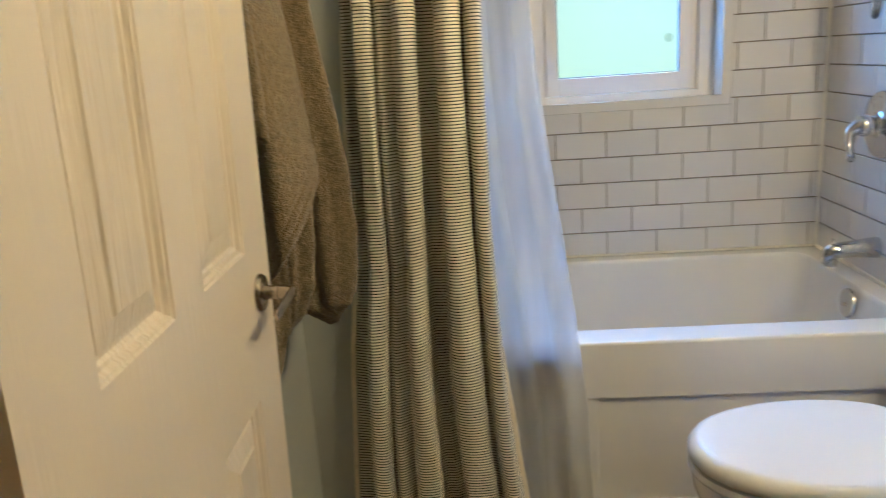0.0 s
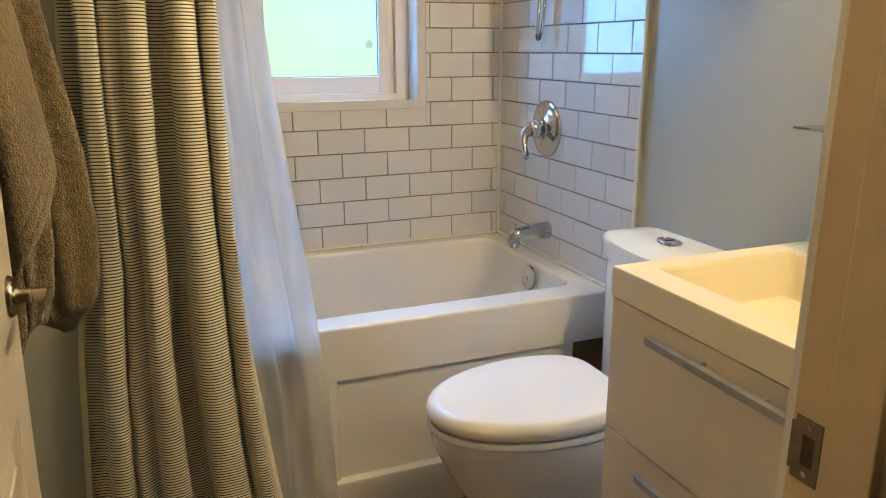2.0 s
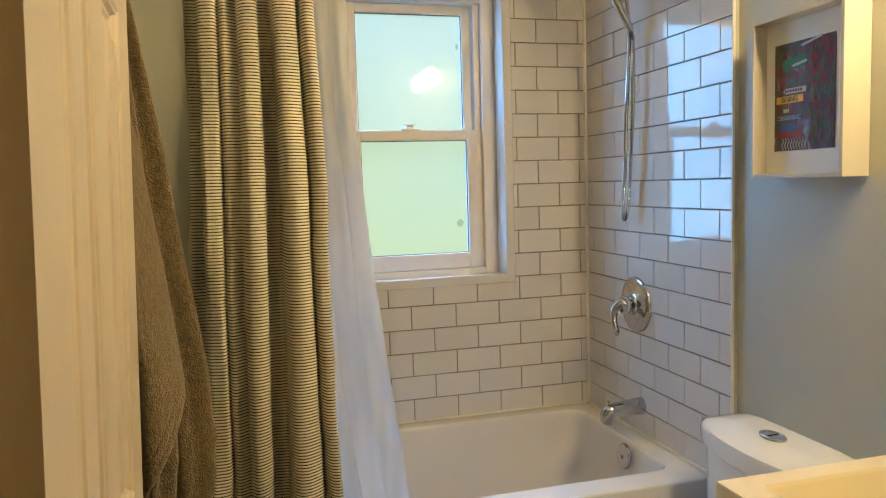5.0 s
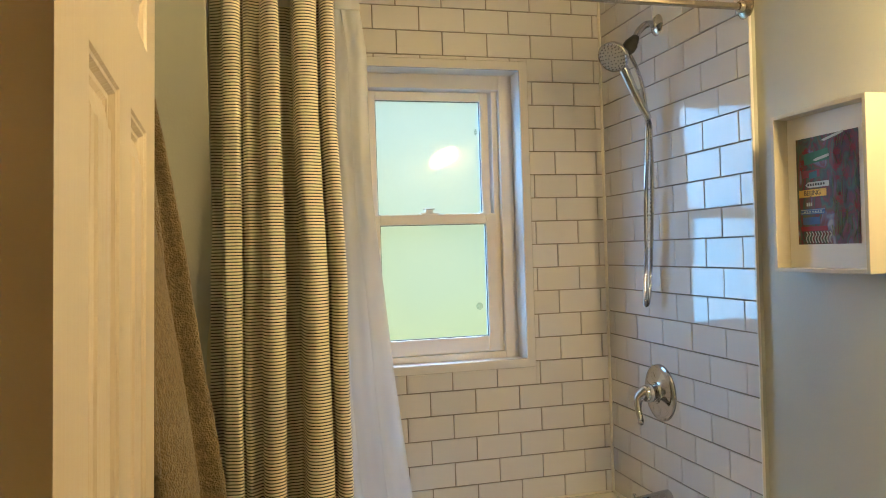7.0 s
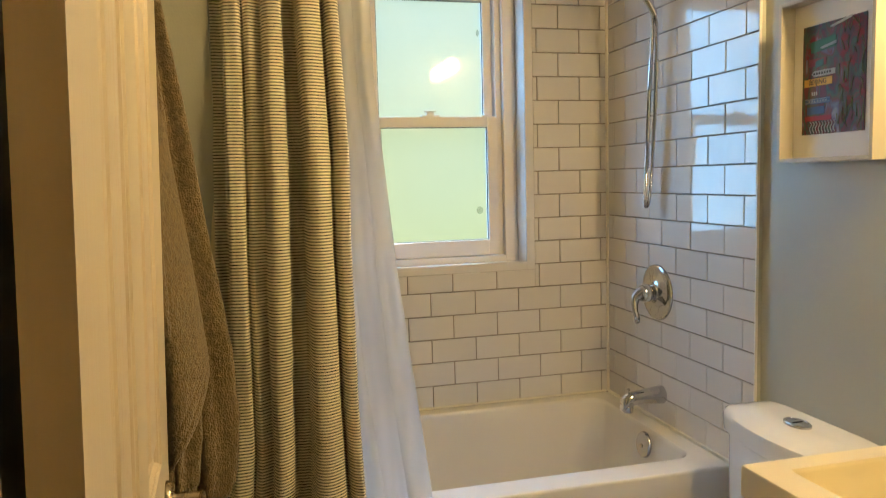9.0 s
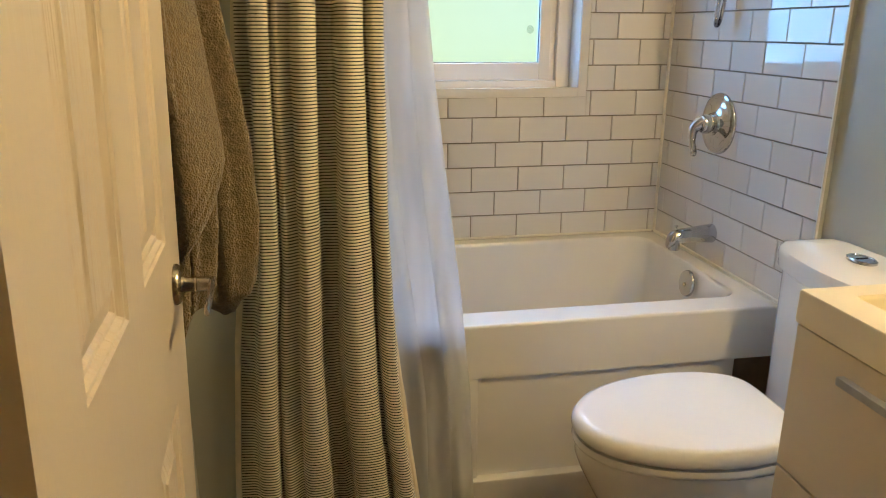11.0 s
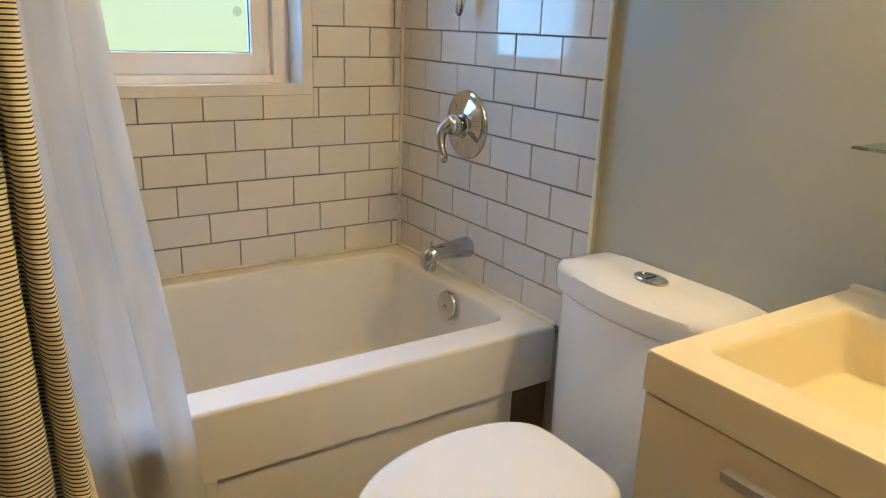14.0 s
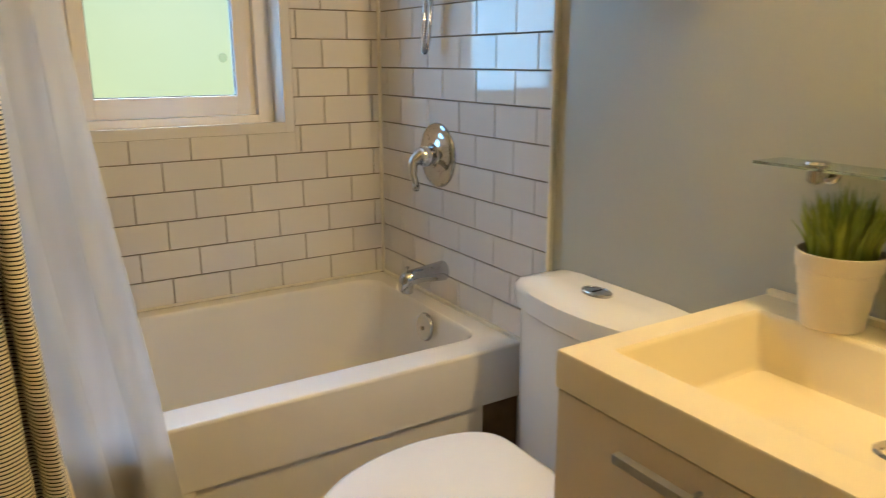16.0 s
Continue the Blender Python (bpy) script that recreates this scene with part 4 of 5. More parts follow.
def towel_flap(t):
    """The towel's outer layer: a panel with a rolled free edge and a rounded lower corner."""
    xr = ((1.70, -1.352), (1.60, -1.332), (1.40, -1.300), (1.20, -1.273), (1.05, -1.256), (0.95, -1.250), (0.85, -1.254), (0.78, -1.262))
    bm_ = bmesh.new()
    nu, nv = 90, 230
    fr, bk = [], []
    for i in range(nu + 1):
        u = i / nu
        zb = 0.852 + 0.165 * max(0.0, (u - 0.12) / 0.88) ** 1.7
        rowf, rowb = [], []
        for j in range(nv + 1):
            v_ = j / nv
            z = 1.70 + (zb - 1.70) * v_
            w_ = interp(xr, z) - (XW + 0.012)
            pleat = 0.010 * math.sin(5.5 * u + 1.2 * z) + 0.007 * math.sin(11 * u - 2.5 * z + 1)
            x = XW + 0.012 + w_ * (1 - (1 - u) ** 1.25)
            y = -1.198 - 0.016 * math.sin(math.pi * min(u, 0.95)) + pleat * min(1, (1.75 - z) * 2) + 0.055 * u ** 7
            d = z - zb
            y += 0.0030 * math.exp(-((d - 0.022) / 0.003) ** 2) + 0.0030 * math.exp(-((d - 0.046) / 0.003) ** 2)
            y -= 0.0035 * math.exp(-((d - 0.006) / 0.007) ** 2)
            f = noise.noise(Vector((x * 7, z * 6, 3.0))) * 0.007 + noise.noise(Vector((x * 190, z * 190, 1.0))) * 0.0013 * (0.35 if 0.024 < d < 0.044 else 1.0)
            th = 0.013 * min(1, (1 - u) * 9 + 0.15) * min(1, (1 - v_) * 40 + 0.2)
            rowf.append(bm_.verts.new((x, y + f - th / 2, z)))
            rowb.append(bm_.verts.new((x, y + f + th / 2, z)))
        fr.append(rowf)
        bk.append(rowb)
    for i in range(nu):
        for j in range(nv):
            bm_.faces.new((fr[i][j], fr[i][j + 1], fr[i + 1][j + 1], fr[i + 1][j]))
            bm_.faces.new((bk[i][j], bk[i + 1][j], bk[i + 1][j + 1], bk[i][j + 1]))
        bm_.faces.new((fr[i][0], fr[i + 1][0], bk[i + 1][0], bk[i][0]))
        bm_.faces.new((fr[i][nv], bk[i][nv], bk[i + 1][nv], fr[i + 1][nv]))
    for j in range(nv):
        bm_.faces.new((fr[0][j], bk[0][j], bk[0][j + 1], fr[0][j + 1]))
        bm_.faces.new((fr[nu][j], fr[nu][j + 1], bk[nu][j + 1], bk[nu][j]))
    wpart("towel_fold", bm_, TOWEL, t, angle=80)


towel_flap(t1)
fold = towel("towel_fold", "", -1.318, ((1.10, -1.125, 0.03, 0.03, 0.0), (1.00, -1.125, 0.052, 0.040, 0.0), (0.90, -1.13, 0.050, 0.036, 0.002), (0.82, -1.14, 0.044, 0.030, 0.000), (0.768, -1.14, 0.030, 0.018, -0.006)), 1.9, m=70, flute=0.24, under=t1)
t2 = towel("bath_towel", "taupe terry bath towel bunched behind another on its hook", -1.300,
           ((1.72, -1.05, 0.02, 0.018, -0.040), (1.60, -1.05, 0.028, 0.028, -0.030), (1.42, -1.045, 0.038, 0.040, -0.016), (1.20, -1.04, 0.045, 0.050, -0.002), (1.02, -1.04, 0.048, 0.060, 0.010), (0.90, -1.045, 0.046, 0.062, 0.014), (0.83, -1.050, 0.045, 0.057, 0.014), (0.79, -1.055, 0.041, 0.050, 0.016), (0.765, -1.06, 0.034, 0.038, 0.018), (0.752, -1.065, 0.018, 0.018, 0.022)), 2.9, flute=0.22)
t3 = towel("hand_towel", "taupe terry hand towel hanging folded beside the open door", -1.345,
           ((1.60, -1.20, 0.02, 0.02, 0.0), (1.45, -1.205, 0.035, 0.032, 0.0), (1.25, -1.205, 0.04, 0.036, 0.012), (1.13, -1.21, 0.042, 0.034, 0.018), (1.10, -1.21, 0.035, 0.030, 0.020)), 4.4)
for t_ in (t1, t2, t3):
    tagged(t_, group="towels on wall hooks")
for y, z in ((-1.09, 1.70), (-1.20, 1.60)):
    hk = thing("wall_hook", "satin nickel wall hook holding towels", "hook", pose(XW, y, z), "wall hooks")
    part("hook_plate", lathe(bmesh.new(), [(0.020, 0), (0.020, 0.003), (0.017, 0.006)], pose(0, 0, 0.02, 0, 90, 0), 24), NICKEL, hk)
    part("hook_arm", tube(bmesh.new(), spline([(0.004, 0, 0.02), (0.03, 0, 0.012), (0.05, 0, 0.018), (0.056, 0, 0.04)], 6), 0.0045, 10), NICKEL, hk)


# ---- shower fittings ----
def valve():
    t = thing("shower_valve", "chrome shower mixer with round plate and curved lever on white tile", "shower valve", pose(XT, -0.337, 0.948))
    ax = pose(0, 0, 0, 0, -90, 0)
    part("escutcheon", lathe(bmesh.new(), [(0.087, 0.0), (0.0875, 0.004), (0.085, 0.009), (0.080, 0.0115), (0.075, 0.0105), (0.066, 0.0125), (0.052, 0.0165), (0.036, 0.0195), (0.033, 0.021), (0.032, 0.026)], ax, 56), CHROME, t, label="round chrome plate")
    part("hub", lathe(bmesh.new(), [(0.027, 0.012), (0.027, 0.030), (0.0235, 0.032), (0.0235, 0.034), (0.0275, 0.036), (0.028, 0.050), (0.024, 0.060), (0.012, 0.064)], ax, 40), CHROME, t)
    pts = spline([(-0.044, 0.0, 0.006), (-0.060, 0.004, 0.000), (-0.076, 0.006, -0.016), (-0.084, -0.006, -0.046), (-0.086, -0.022, -0.072), (-0.092, -0.034, -0.082)], 7)
    rr = [0.0235 - 0.0145 * min(1, i / (len(pts) * 0.6)) for i in range(len(pts))]
    rr[-1] *= 0.6
    part("lever", tube(bmesh.new(), pts, rr, 16), CHROME, t, label="curved chrome lever")
    for dz in (0.062, -0.062):
        part("screw", lathe(bmesh.new(), [(0.0045, 0.0075), (0.0045, 0.009), (0.003, 0.010)], pose(0, 0, dz, 0, -90, 0), 14), CHROME, t)


valve()


def spout():
    t = thing("tub_spout", "chrome tub spout with pull-up diverter on white tile", "tub spout", pose(XT, -0.365, 0.630))
    rings = []
    for x, z, ry, rz in ((0, 0, 0.027, 0.027), (-0.006, 0, 0.0285, 0.0285), (-0.03, 0.0, 0.027, 0.026), (-0.07, -0.001, 0.0235, 0.022), (-0.105, -0.004, 0.0215, 0.0215), (-0.125, -0.010, 0.020, 0.024), (-0.138, -0.018, 0.016, 0.022), (-0.143, -0.024, 0.010, 0.014)):
        rings.append([(x, ry * math.cos(2 * math.pi * q / 28), z + rz * math.sin(2 * math.pi * q / 28)) for q in range(28)])
    part("spout_body", loft(bmesh.new(), rings), CHROME, t, angle=60)
    part("outlet", lathe(bmesh.new(), [(0.0155, -0.045), (0.0165, -0.043), (0.0165, -0.015)], pose(-0.120, 0, 0), 24), CHROME, t)
    part("diverter", lathe(bmesh.new(), [(0.0025, 0.012), (0.0025, 0.023), (0.0048, 0.0245), (0.0052, 0.027), (0.0035, 0.029)], pose(-0.118, 0, 0), 20), CHROME, t, label="small chrome diverter knob")


spout()


def shower():
    t = thing("hand_shower", "chrome hand shower on a wall arm with ribbed hose", "shower head", pose(XT, -0.382, 2.062))
    part("flange", lathe(bmesh.new(), [(0.032, 0), (0.032, 0.003), (0.028, 0.008), (0.014, 0.013), (0.012, 0.018)], pose(0, 0, 0, 0, -90, 0), 32), CHROME, t)
    part("arm", tube(bmesh.new(), spline([(-0.004, 0, 0), (-0.035, 0, 0.002), (-0.062, -0.002, -0.018), (-0.085, -0.006, -0.050)], 6), 0.0105, 16), CHROME, t)
    d = Vector((-0.62, -0.10, -0.78)).normalized()
    rot = d.to_track_quat("Z", "Y").to_matrix().to_4x4()
    base = Vector((-0.080, -0.005, -0.044))
    part("holder", lathe(bmesh.new(), [(0.0105, -0.006), (0.013, 0.0), (0.0135, 0.008), (0.0165, 0.010), (0.0175, 0.022), (0.0205, 0.024), (0.021, 0.040), (0.0185, 0.050), (0.016, 0.054)], Matrix.Translation(base) @ rot, 24), RUBBER, t, label="dark grey swivel holder")
    face = Vector((-0.70, -0.42, -0.58)).normalized()
    frot = face.to_track_quat("Z", "Y").to_matrix().to_4x4()
    fc = Vector((-0.160, -0.020, -0.105))
    hd = part("spray_head", lathe(bmesh.new(), [(0.012, -0.034), (0.030, -0.026), (0.043, -0.012), (0.047, 0.0), (0.047, 0.007), (0.044, 0.010), (0.041, 0.0085)], Matrix.Translation(fc) @ frot, 40), CHROME, t, label="round chrome spray head")
    part("spray_plate", lathe(bmesh.new(), [(0.041, 0.0088), (0.030, 0.0105), (0.010, 0.0115)], Matrix.Translation(fc) @ frot, 40), plain("spray_face", (0.42, 0.42, 0.43), 0.15), hd)
    nb = bmesh.new()
    for r_, k in ((0.010, 6), (0.020, 10), (0.030, 16), (0.037, 20)):
        for q in range(k):
            a_ = 2 * math.pi * q / k
            lathe(nb, [(0.0021, 0.009), (0.0019, 0.0125), (0.001, 0.0135)], Matrix.Translation(fc) @ frot @ pose(r_ * math.cos(a_), r_ * math.sin(a_), 0), 8)
    part("nozzle", nb, plain("nozzle_rubber", (0.05, 0.05, 0.055), 0.4), hd)
    hp = spline([tuple(fc + Vector((0.012, 0.008, 0.010))), (-0.118, -0.012, -0.150), (-0.085, -0.008, -0.215), (-0.052, -0.006, -0.268), (-0.044, -0.006, -0.285)], 6)
    rr = [0.0155 - 0.006 * i / (len(hp) - 1) for i in range(len(hp))]
    part("handset", tube(bmesh.new(), hp, rr, 18), CHROME, t, label="slim chrome handset")
    A = spline([(-0.044, -0.006, -0.283), (-0.036, -0.002, -0.33), (-0.030, 0.010, -0.50), (-0.030, 0.030, -0.70), (-0.032, 0.045, -0.82), (-0.040, 0.050, -0.845), (-0.047, 0.044, -0.82), (-0.048, 0.030, -0.70),
                (-0.046, 0.020, -0.50), (-0.040, 0.012, -0.32), (-0.050, 0.008, -0.20), (-0.072, 0.006, -0.13), (-0.092, 0.004, -0.095), (-0.098, 0.0, -0.080)], 34)
    part("hose", tube(bmesh.new(), A, 0.0068, 10, ribs=0.80), CHROME, t, label="ribbed chrome hose")


shower()


# ---- shelf, plant, picture, lamp ----
def shelf():
    t = thing("glass_shelf", "clear glass wall shelf on round chrome clamps over basin", "shelf", pose(XE, -1.64, 1.05))
    part("shelf_pane", boxes(((-0.080, -0.295, -0.0022), (-0.004, 0.300, 0.0022)), bevel=0.0008), CLEARG, t, smooth=False)
    for y in (-0.22, 0.222):
        part("clamp", lathe(bmesh.new(), [(0.014, 0.0075), (0.0165, 0.0065), (0.018, 0.0026)], pose(-0.040, y, 0), 28), CHROME, t)
        part("clamp", lathe(bmesh.new(), [(0.012, -0.0035), (0.012, -0.022), (0.008, -0.026)], pose(-0.040, y, 0), 24), CHROME, t)
        part("bracket", tube(bmesh.new(), [(0.0, y, -0.014), (-0.040, y, -0.014)], 0.007, 14), CHROME, t)
        part("bracket_base", lathe(bmesh.new(), [(0.016, 0.0), (0.016, 0.004), (0.012, 0.006)], pose(0, y, -0.014, 0, -90, 0), 24), CHROME, t)


shelf()


def plant():
    t = thing("potted_plant", "artificial green grass in a ribbed white pot on the vanity top", "potted plant", pose(-0.018, -1.481, 0.8315) @ Matrix.Scale(0.92, 4))
    part("pot", lathe(bmesh.new(), [(0.044, 0.0), (0.047, 0.003), (0.0495, 0.030), (0.0515, 0.034), (0.053, 0.060), (0.0555, 0.064), (0.058, 0.090), (0.061, 0.093), (0.063, 0.118), (0.0605, 0.119), (0.058, 0.100)], Matrix(), 48, (True, False)), POT, t, label="white ceramic pot")
    part("soil", lathe(bmesh.new(), [(0.0585, 0.098), (0.040, 0.104), (0.015, 0.106)], Matrix(), 32), SOIL, t)
    rnd = random.Random(4)
    bm = bmesh.new()
    for i in range(230):
        a_, r0 = rnd.uniform(0, 2 * math.pi), 0.046 * math.sqrt(rnd.random())
        lean = rnd.uniform(0.004, 0.026) * (0.3 + r0 / 0.046)
        h = rnd.uniform(0.085, 0.132) * (1.0 - 0.25 * r0 / 0.046)
        w_ = rnd.uniform(0.0034, 0.0056)
        cx, cy = r0 * math.cos(a_), r0 * math.sin(a_)
        b_ = a_ + rnd.uniform(-0.7, 0.7)
        tw = rnd.uniform(0, math.pi)
        sx, sy = math.cos(tw), math.sin(tw)
        rows_ = []
        for k in range(5):
            s = k / 4
            x = cx + lean * math.cos(b_) * s * s
            y = cy + lean * math.sin(b_) * s * s
            x = min(x, 0.066)
            z = 0.100 + h * s - 0.12 * lean * s * s
            ww = w_ * (1 - s) ** 0.6 + 0.0002
            rows_.append([bm.verts.new((x - sx * ww, y - sy * ww, z)), bm.verts.new((x - sy * 0.0006, y + sx * 0.0006, z + 0.0004)), bm.verts.new((x + sx * ww, y + sy * ww, z))])
        for r1_, r2_ in zip(rows_, rows_[1:]):
            for q in range(2):
                bm.faces.new((r1_[q], r1_[q + 1], r2_[q + 1], r2_[q]))
    g = part("grass", bm, GRASS, t, label="bright green plastic grass blades")


plant()


def picture():
    t = thing("framed_picture", "deep white shadow-box frame with a colourful street-sign print", "picture frame", pose(XE, -1.0635, 1.507))
    hy, hz, d = 0.1335, 0.1745, 0.066
    w_ = 0.009
    bm = boxes(((-d, -hy, -hz), (-0.001, -hy + w_, hz)), ((-d, hy - w_, -hz), (-0.001, hy, hz)), ((-d, -hy + w_, -hz), (-0.001, hy - w_, -hz + w_)), ((-d, -hy + w_, hz - w_), (-0.001, hy - w_, hz)), bevel=0.001)
    part("frame", bm, FRAMEM, t, smooth=False)
    part("mat_board", boxes(((-0.030, -hy + w_, -hz + w_), (-0.024, hy - w_, hz - w_))), MATB, t, smooth=False)
    ya, yb, za, zb = -0.0575, 0.1165, -0.115, 0.117
    x = -0.0315
    art = part("print", boxes(((x, ya, za), (-0.0302, yb, zb))), ART, t, label="colourful collage print of street signs", smooth=False)
    art.location.y = -0.020

    def bar(name, y0, y1, z0, z1, material, arrow=0, lift=0.0008, tilt=0.0):
        bm_ = bmesh.new()
        pts = [(y1, z0), (y0, z0 + tilt), (y0, z1 + tilt), (y1, z1)]
        if arrow:
            zm = (z0 + z1) / 2
            pts = [(y1 - 0.008, z0), (y0, z0 + tilt), (y0, z1 + tilt), (y1 - 0.008, z1), (y1, zm)]
        a_ = [bm_.verts.new((x - lift, p[0], p[1])) for p in pts]
        c_ = [bm_.verts.new((x - 0.0002, p[0], p[1])) for p in pts]
        bm_.faces.new(a_)
        for i in range(len(pts)):
            j = (i + 1) % len(pts)
            bm_.faces.new((a_[i], a_[j], c_[j], c_[i]))
        return part(name, bm_, material, art, smooth=False)
    YEL, WHT, BLU = plain("sign_yellow", (0.75, 0.48, 0.10)), plain("sign_white", (0.52, 0.55, 0.55)), plain("sign_blue", (0.06, 0.12, 0.30))
    GRN, INK, RED = plain("sign_green", (0.04, 0.17, 0.11)), plain("sign_ink", (0.03, 0.03, 0.04)), plain("sign_red", (0.30, 0.02, 0.04))
    bar("sign", 0.030, 0.110, -0.012, 0.004, YEL)
    bar("sign", 0.022, 0.090, 0.008, 0.020, WHT, 1)
    bar("sign", 0.035, 0.106, -0.050, -0.038, BLU)
    bar("sign", 0.036, 0.105, -0.0475, -0.0465, WHT, 0, 0.0012)
    bar("sign", 0.036, 0.105, -0.0405, -0.0395, WHT, 0, 0.0012)
    bar("sign", 0.050, 0.100, -0.072, -0.056, BLU)
    bar("sign", 0.030, 0.106, -0.086, -0.076, RED)
    bar("sign", 0.022, 0.092, 0.058, 0.082, GRN, 0, 0.0008, 0.006)
    bar("sign", 0.020, 0.066, 0.064, 0.070, WHT, 1, 0.0012, 0.006)
    bar("sign", 0.048, 0.098, 0.030, 0.046, plain("sign_pink", (0.26, 0.05, 0.08)))
    bar("sign", 0.055, 0.078, 0.026, 0.040, plain("sign_teal", (0.05, 0.16, 0.20)), 0, 0.0011, 0.004)
    bar("sign", -0.020, 0.040, 0.104, 0.109, WHT, 1, 0.0012, 0.010)
    for i in range(7):
        bar("lettering", 0.034 + i * 0.0075, 0.038 + i * 0.0075, 0.0115, 0.0165, INK, 0, 0.0014)
    for i in range(7):
        bar("lettering", 0.044 + i * 0.0080, 0.0475 + i * 0.0080, -0.0455, -0.0425, WHT, 0, 0.0014)
    for i in range(3):
        bar("lettering", 0.072 + i * 0.006, 0.0755 + i * 0.006, -0.032, -0.024, WHT, 0, 0.0012)
    nb = bmesh.new()
    for i in range(9):
        y = 0.020 + i * 0.0085
        tube(nb, spline([(x - 0.0006, y, -0.112), (x - 0.0006, y + 0.004, -0.102), (x - 0.0006, y - 0.001, -0.094), (x - 0.0006, y + 0.003, -0.088)], 4), 0.0011, 6)
    part("wiggles", nb, WHT, art)
    nb = bmesh.new()
    rf = random.Random(21)
    for i in range(26):
        y, z = rf.uniform(-0.050, 0.012), rf.uniform(-0.055, 0.108)
        if i > 19:
            y, z = rf.uniform(0.085, 0.108), rf.uniform(0.03, 0.10)
        for k in range(9):
            a_ = 2 * math.pi * k / 9 + rf.uniform(-0.2, 0.2)
            L = rf.uniform(0.007, 0.015)
            p_ = (min(max(y + L * math.cos(a_), -0.056), 0.115), min(max(z + L * math.sin(a_), -0.113), 0.115))
            q_ = (0.0016 * math.sin(a_), -0.0016 * math.cos(a_))
            f_ = [nb.verts.new((x - 0.0005 - 0.00001 * i, y + q_[0], z + q_[1])), nb.verts.new((x - 0.0005 - 0.00001 * i, y - q_[0], z - q_[1])), nb.verts.new((x - 0.0005 - 0.00001 * i, *p_))]
            nb.faces.new(f_)
    tagged(part("flower_cluster", nb, plain("flower_red", (0.24, 0.015, 0.03)), art), kind="stuff")
    nb = bmesh.new()
    rnd = random.Random(9)
    for i in range(46):
        y, z = rnd.uniform(-0.054, 0.020), rnd.uniform(-0.110, 0.100)
        dy, dz = rnd.uniform(-0.010, 0.010), rnd.uniform(0.010, 0.030)
        z1 = min(z + dz, 0.113)
        tube(nb, [(x - 0.0005, y, z), (x - 0.0005, y + dy * 0.4, (z + z1) / 2), (x - 0.0005, max(min(y + dy, 0.10), -0.055), z1)], 0.0008, 5)
    part("reeds", nb, plain("reed_green", (0.16, 0.19, 0.08)), art)
    cu = bpy.data.curves.new("sign_text", "FONT")
    cu.body, cu.size, cu.extrude, cu.align_x, cu.align_y = "BEIJING", 0.0150, 0.0002, "CENTER", "CENTER"
    tx = new("sign_text", cu)
    tx.data.materials.append(INK)
    tx.parent = art
    tx.matrix_local = Matrix.Translation((x - 0.0012, 0.070, -0.004)) @ pose(0, 0, 0, 90, 0, -90)


picture()


def lamp():
    t = thing("vanity_light", "three-globe vanity wall light with a nickel bar, switched on", "wall lamp", pose(XE, -1.65, 2.03))
    part("back_plate", boxes(((-0.022, -0.20, -0.035), (-0.001, 0.20, 0.035)), bevel=0.004), NICKEL, t)
    for y in (-0.15, 0.0, 0.15):
        part("arm", tube(bmesh.new(), spline([(-0.02, y, 0), (-0.07, y, 0.01), (-0.10, y, -0.005)], 5), 0.008, 12), NICKEL, t)
        part("socket", lathe(bmesh.new(), [(0.014, 0.03), (0.020, 0.025), (0.024, 0.0)], pose(-0.10, y, -0.02), 24), NICKEL, t)
        s = bmesh.new()
        bmesh.ops.create_uvsphere(s, u_segments=24, v_segments=14, radius=0.045, matrix=Matrix.Translation((-0.10, y, -0.062)))
        part("globe", s, GLOBE, t, label="glowing frosted globe")


lamp()


# ---- pieces: tiles and floor planks ----
TILE_MESH = {}


def tile_mesh(w_, h):
    key = (round(w_, 4), round(h, 4))
    if key not in TILE_MESH:
        bm = bmesh.new()
        a, t_, e_ = 0.0, 0.0055, 0.0011
        rings = [[(0, 0, 0), (w_, 0, 0), (w_, 0, h), (0, 0, h)], [(0, -t_ + e_, 0), (w_, -t_ + e_, 0), (w_, -t_ + e_, h), (0, -t_ + e_, h)],
                 [(e_, -t_, e_), (w_ - e_, -t_, e_), (w_ - e_, -t_, h - e_), (e_, -t_, h - e_)]]
        loft(bm, rings, (False, True))
        TILE_MESH[key] = mesh("tile", bm, TILE)
    return TILE_MESH[key]


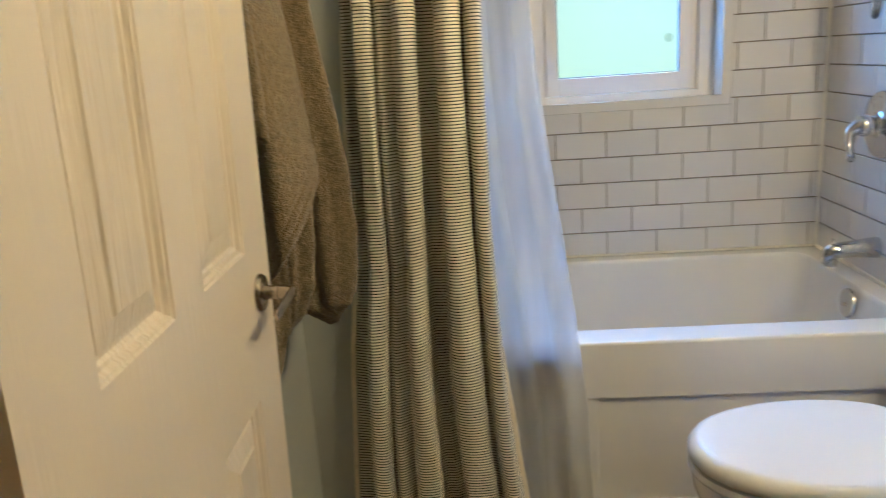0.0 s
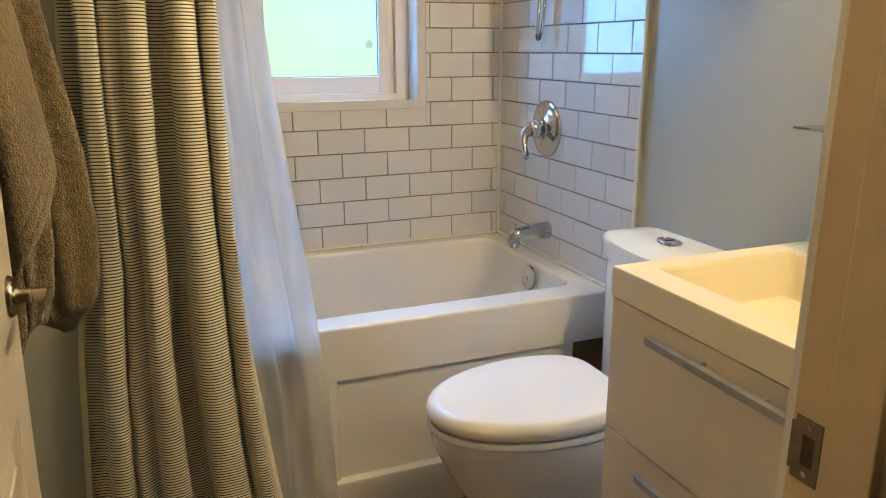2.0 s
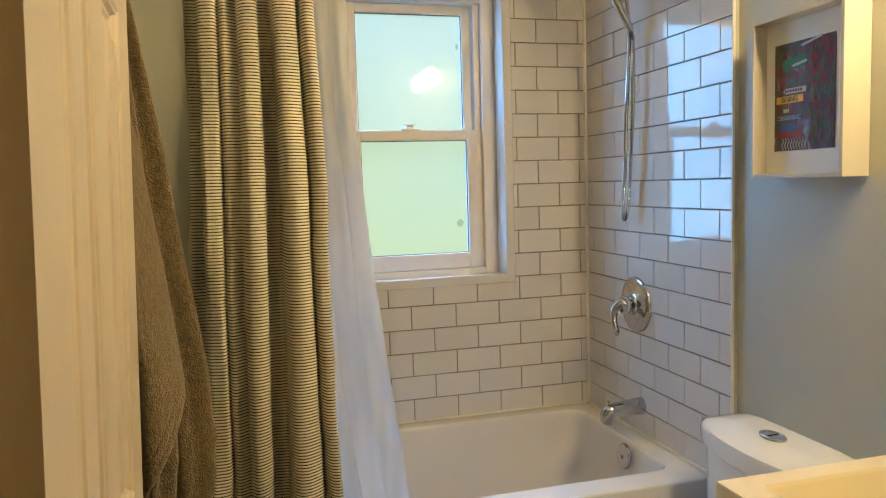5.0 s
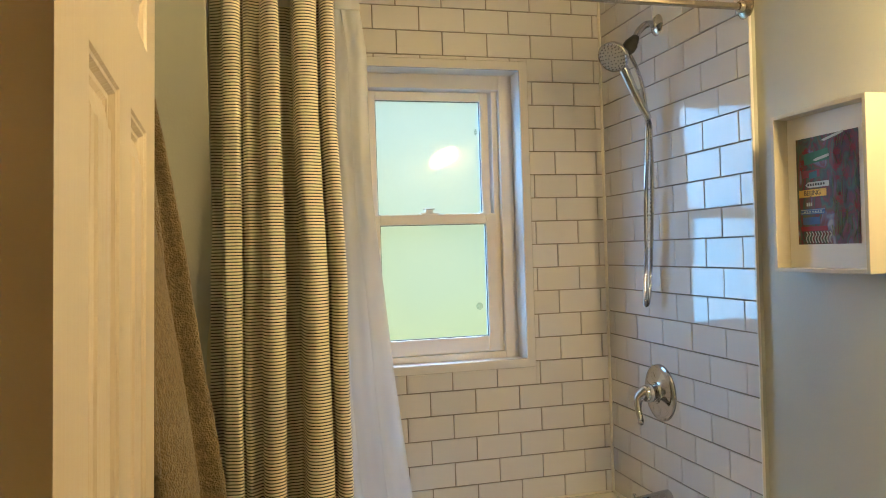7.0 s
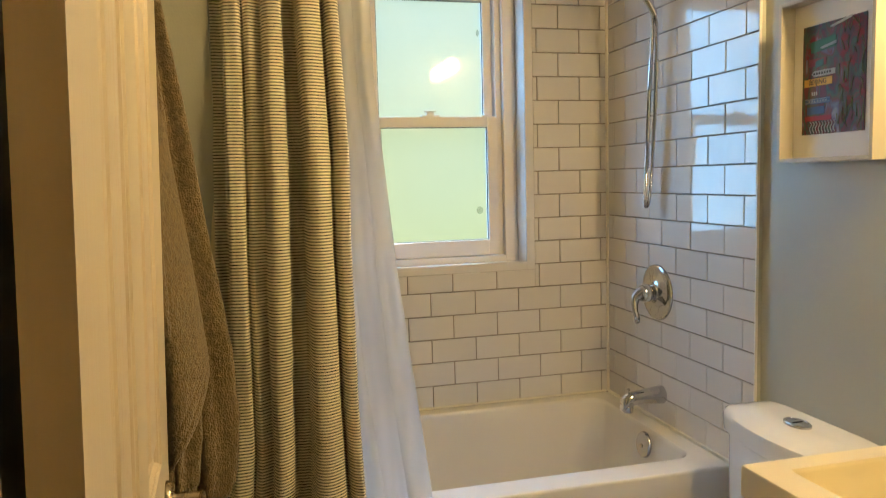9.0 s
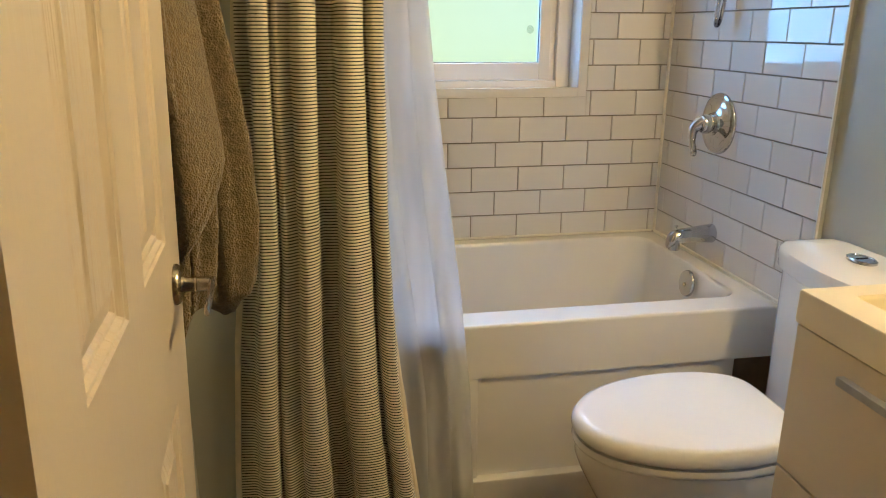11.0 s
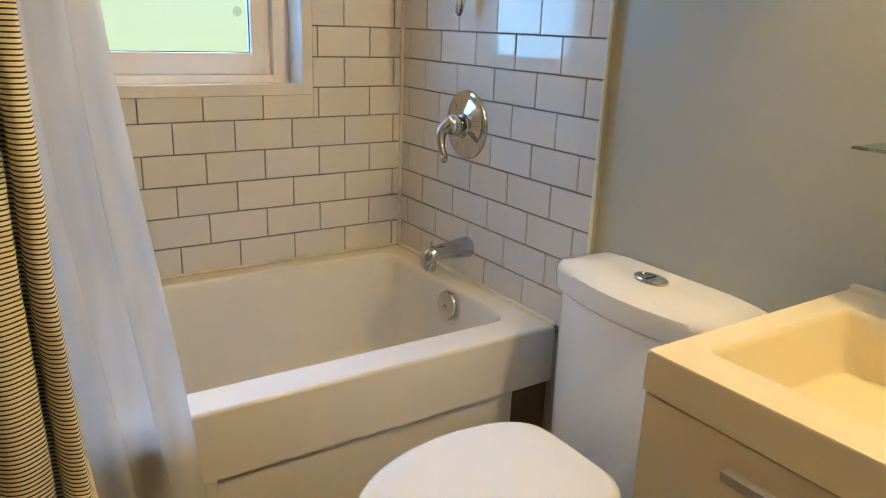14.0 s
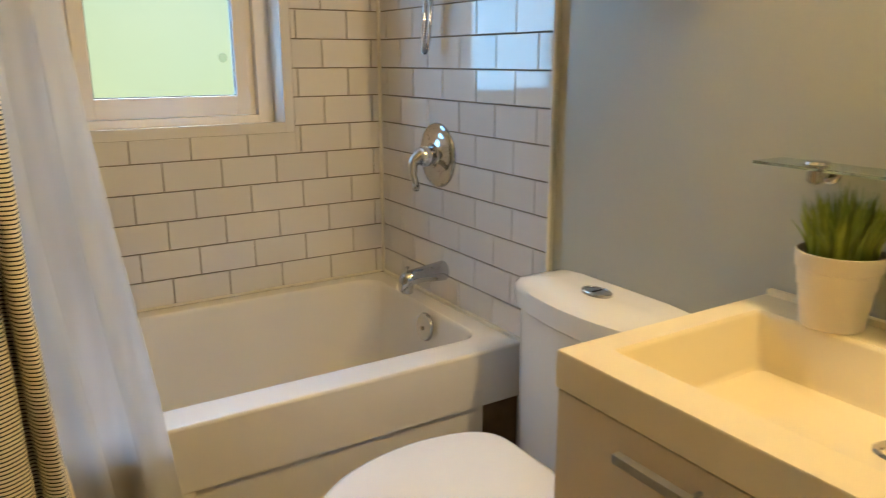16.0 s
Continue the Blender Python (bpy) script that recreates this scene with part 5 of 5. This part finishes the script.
def lay(parent, place, u0, u1, offset_even, offset_odd, holes):
    """Rows of tiles from u0 to u1 along the wall; place(u, z) gives a tile's pose."""
    j = 0.0032
    k = 0
    rnd = random.Random(3)
    while ZD + k * TH < CEIL - 0.01:
        z0, z1 = ZD + k * TH + j / 2, min(ZD + (k + 1) * TH - j / 2, CEIL - 0.002)
        off = offset_even if k % 2 == 0 else offset_odd
        n0 = math.floor((u0 - off) / TW) - 1
        for n_ in range(n0, n0 + 14):
            a, b_ = off + n_ * TW + j / 2, off + (n_ + 1) * TW - j / 2
            a, b_ = max(a, u0), min(b_, u1)
            if b_ - a < 0.008:
                continue
            pieces = [(a, b_, z0, z1)]
            for hx0, hx1, hz0, hz1 in holes:
                nxt = []
                for pa, pb, pz0, pz1 in pieces:
                    if pb <= hx0 or pa >= hx1 or pz1 <= hz0 or pz0 >= hz1:
                        nxt.append((pa, pb, pz0, pz1))
                        continue
                    if pa < hx0:
                        nxt.append((pa, hx0, pz0, pz1))
                    if pb > hx1:
                        nxt.append((hx1, pb, pz0, pz1))
                    ma, mb = max(pa, hx0), min(pb, hx1)
                    if pz0 < hz0:
                        nxt.append((ma, mb, pz0, hz0))
                    if pz1 > hz1:
                        nxt.append((ma, mb, hz1, pz1))
                pieces = nxt
            for pa, pb, pz0, pz1 in pieces:
                if pb - pa < 0.006 or pz1 - pz0 < 0.006:
                    continue
                ob = new("tile", tile_mesh(pb - pa, pz1 - pz0))
                ob.parent = parent
                ob.matrix_world = place(pa, pz0) @ pose(0, 0, 0, rnd.uniform(-0.45, 0.45), 0, rnd.uniform(-0.38, 0.38))
        k += 1


HOLE = (WX0 - 0.0287, WX1 + 0.0287, WZ0 - 0.0247, WZ1 + 0.0287)
lay(wall_north, lambda u, z: pose(u, G, z), XA + 0.002, XT - 0.004, 0.0, TW / 2, [HOLE])
lay(tile_backing, lambda u, z: pose(XT + G, -u, z, 0, 0, -90), 0.004, 0.798, 0.1285 - TW, 0.0475, [])

PL = {}
rnd = random.Random(5)
x = XA + 0.0
row = 0
while x < XE:
    y = -3.45 - rnd.uniform(0, 0.9)
    w_ = min(0.127, XE - x)
    while y < -0.70:
        L = rnd.choice((0.9, 1.2))
        ya, yb = max(y, -3.45), min(y + L, -0.70)
        if yb - ya > 0.05:
            key = (round(w_, 3), round(yb - ya, 2))
            if key not in PL:
                PL[key] = mesh("plank", boxes(((0.0006, 0.0006, -0.004), (key[0] - 0.0006, key[1] - 0.0006, 0.0)), bevel=0.0008), WOODF)
            ob = new("plank", PL[key])
            ob.parent = floor
            ob.location = (x, ya, 0)
        y += L
    x += 0.127
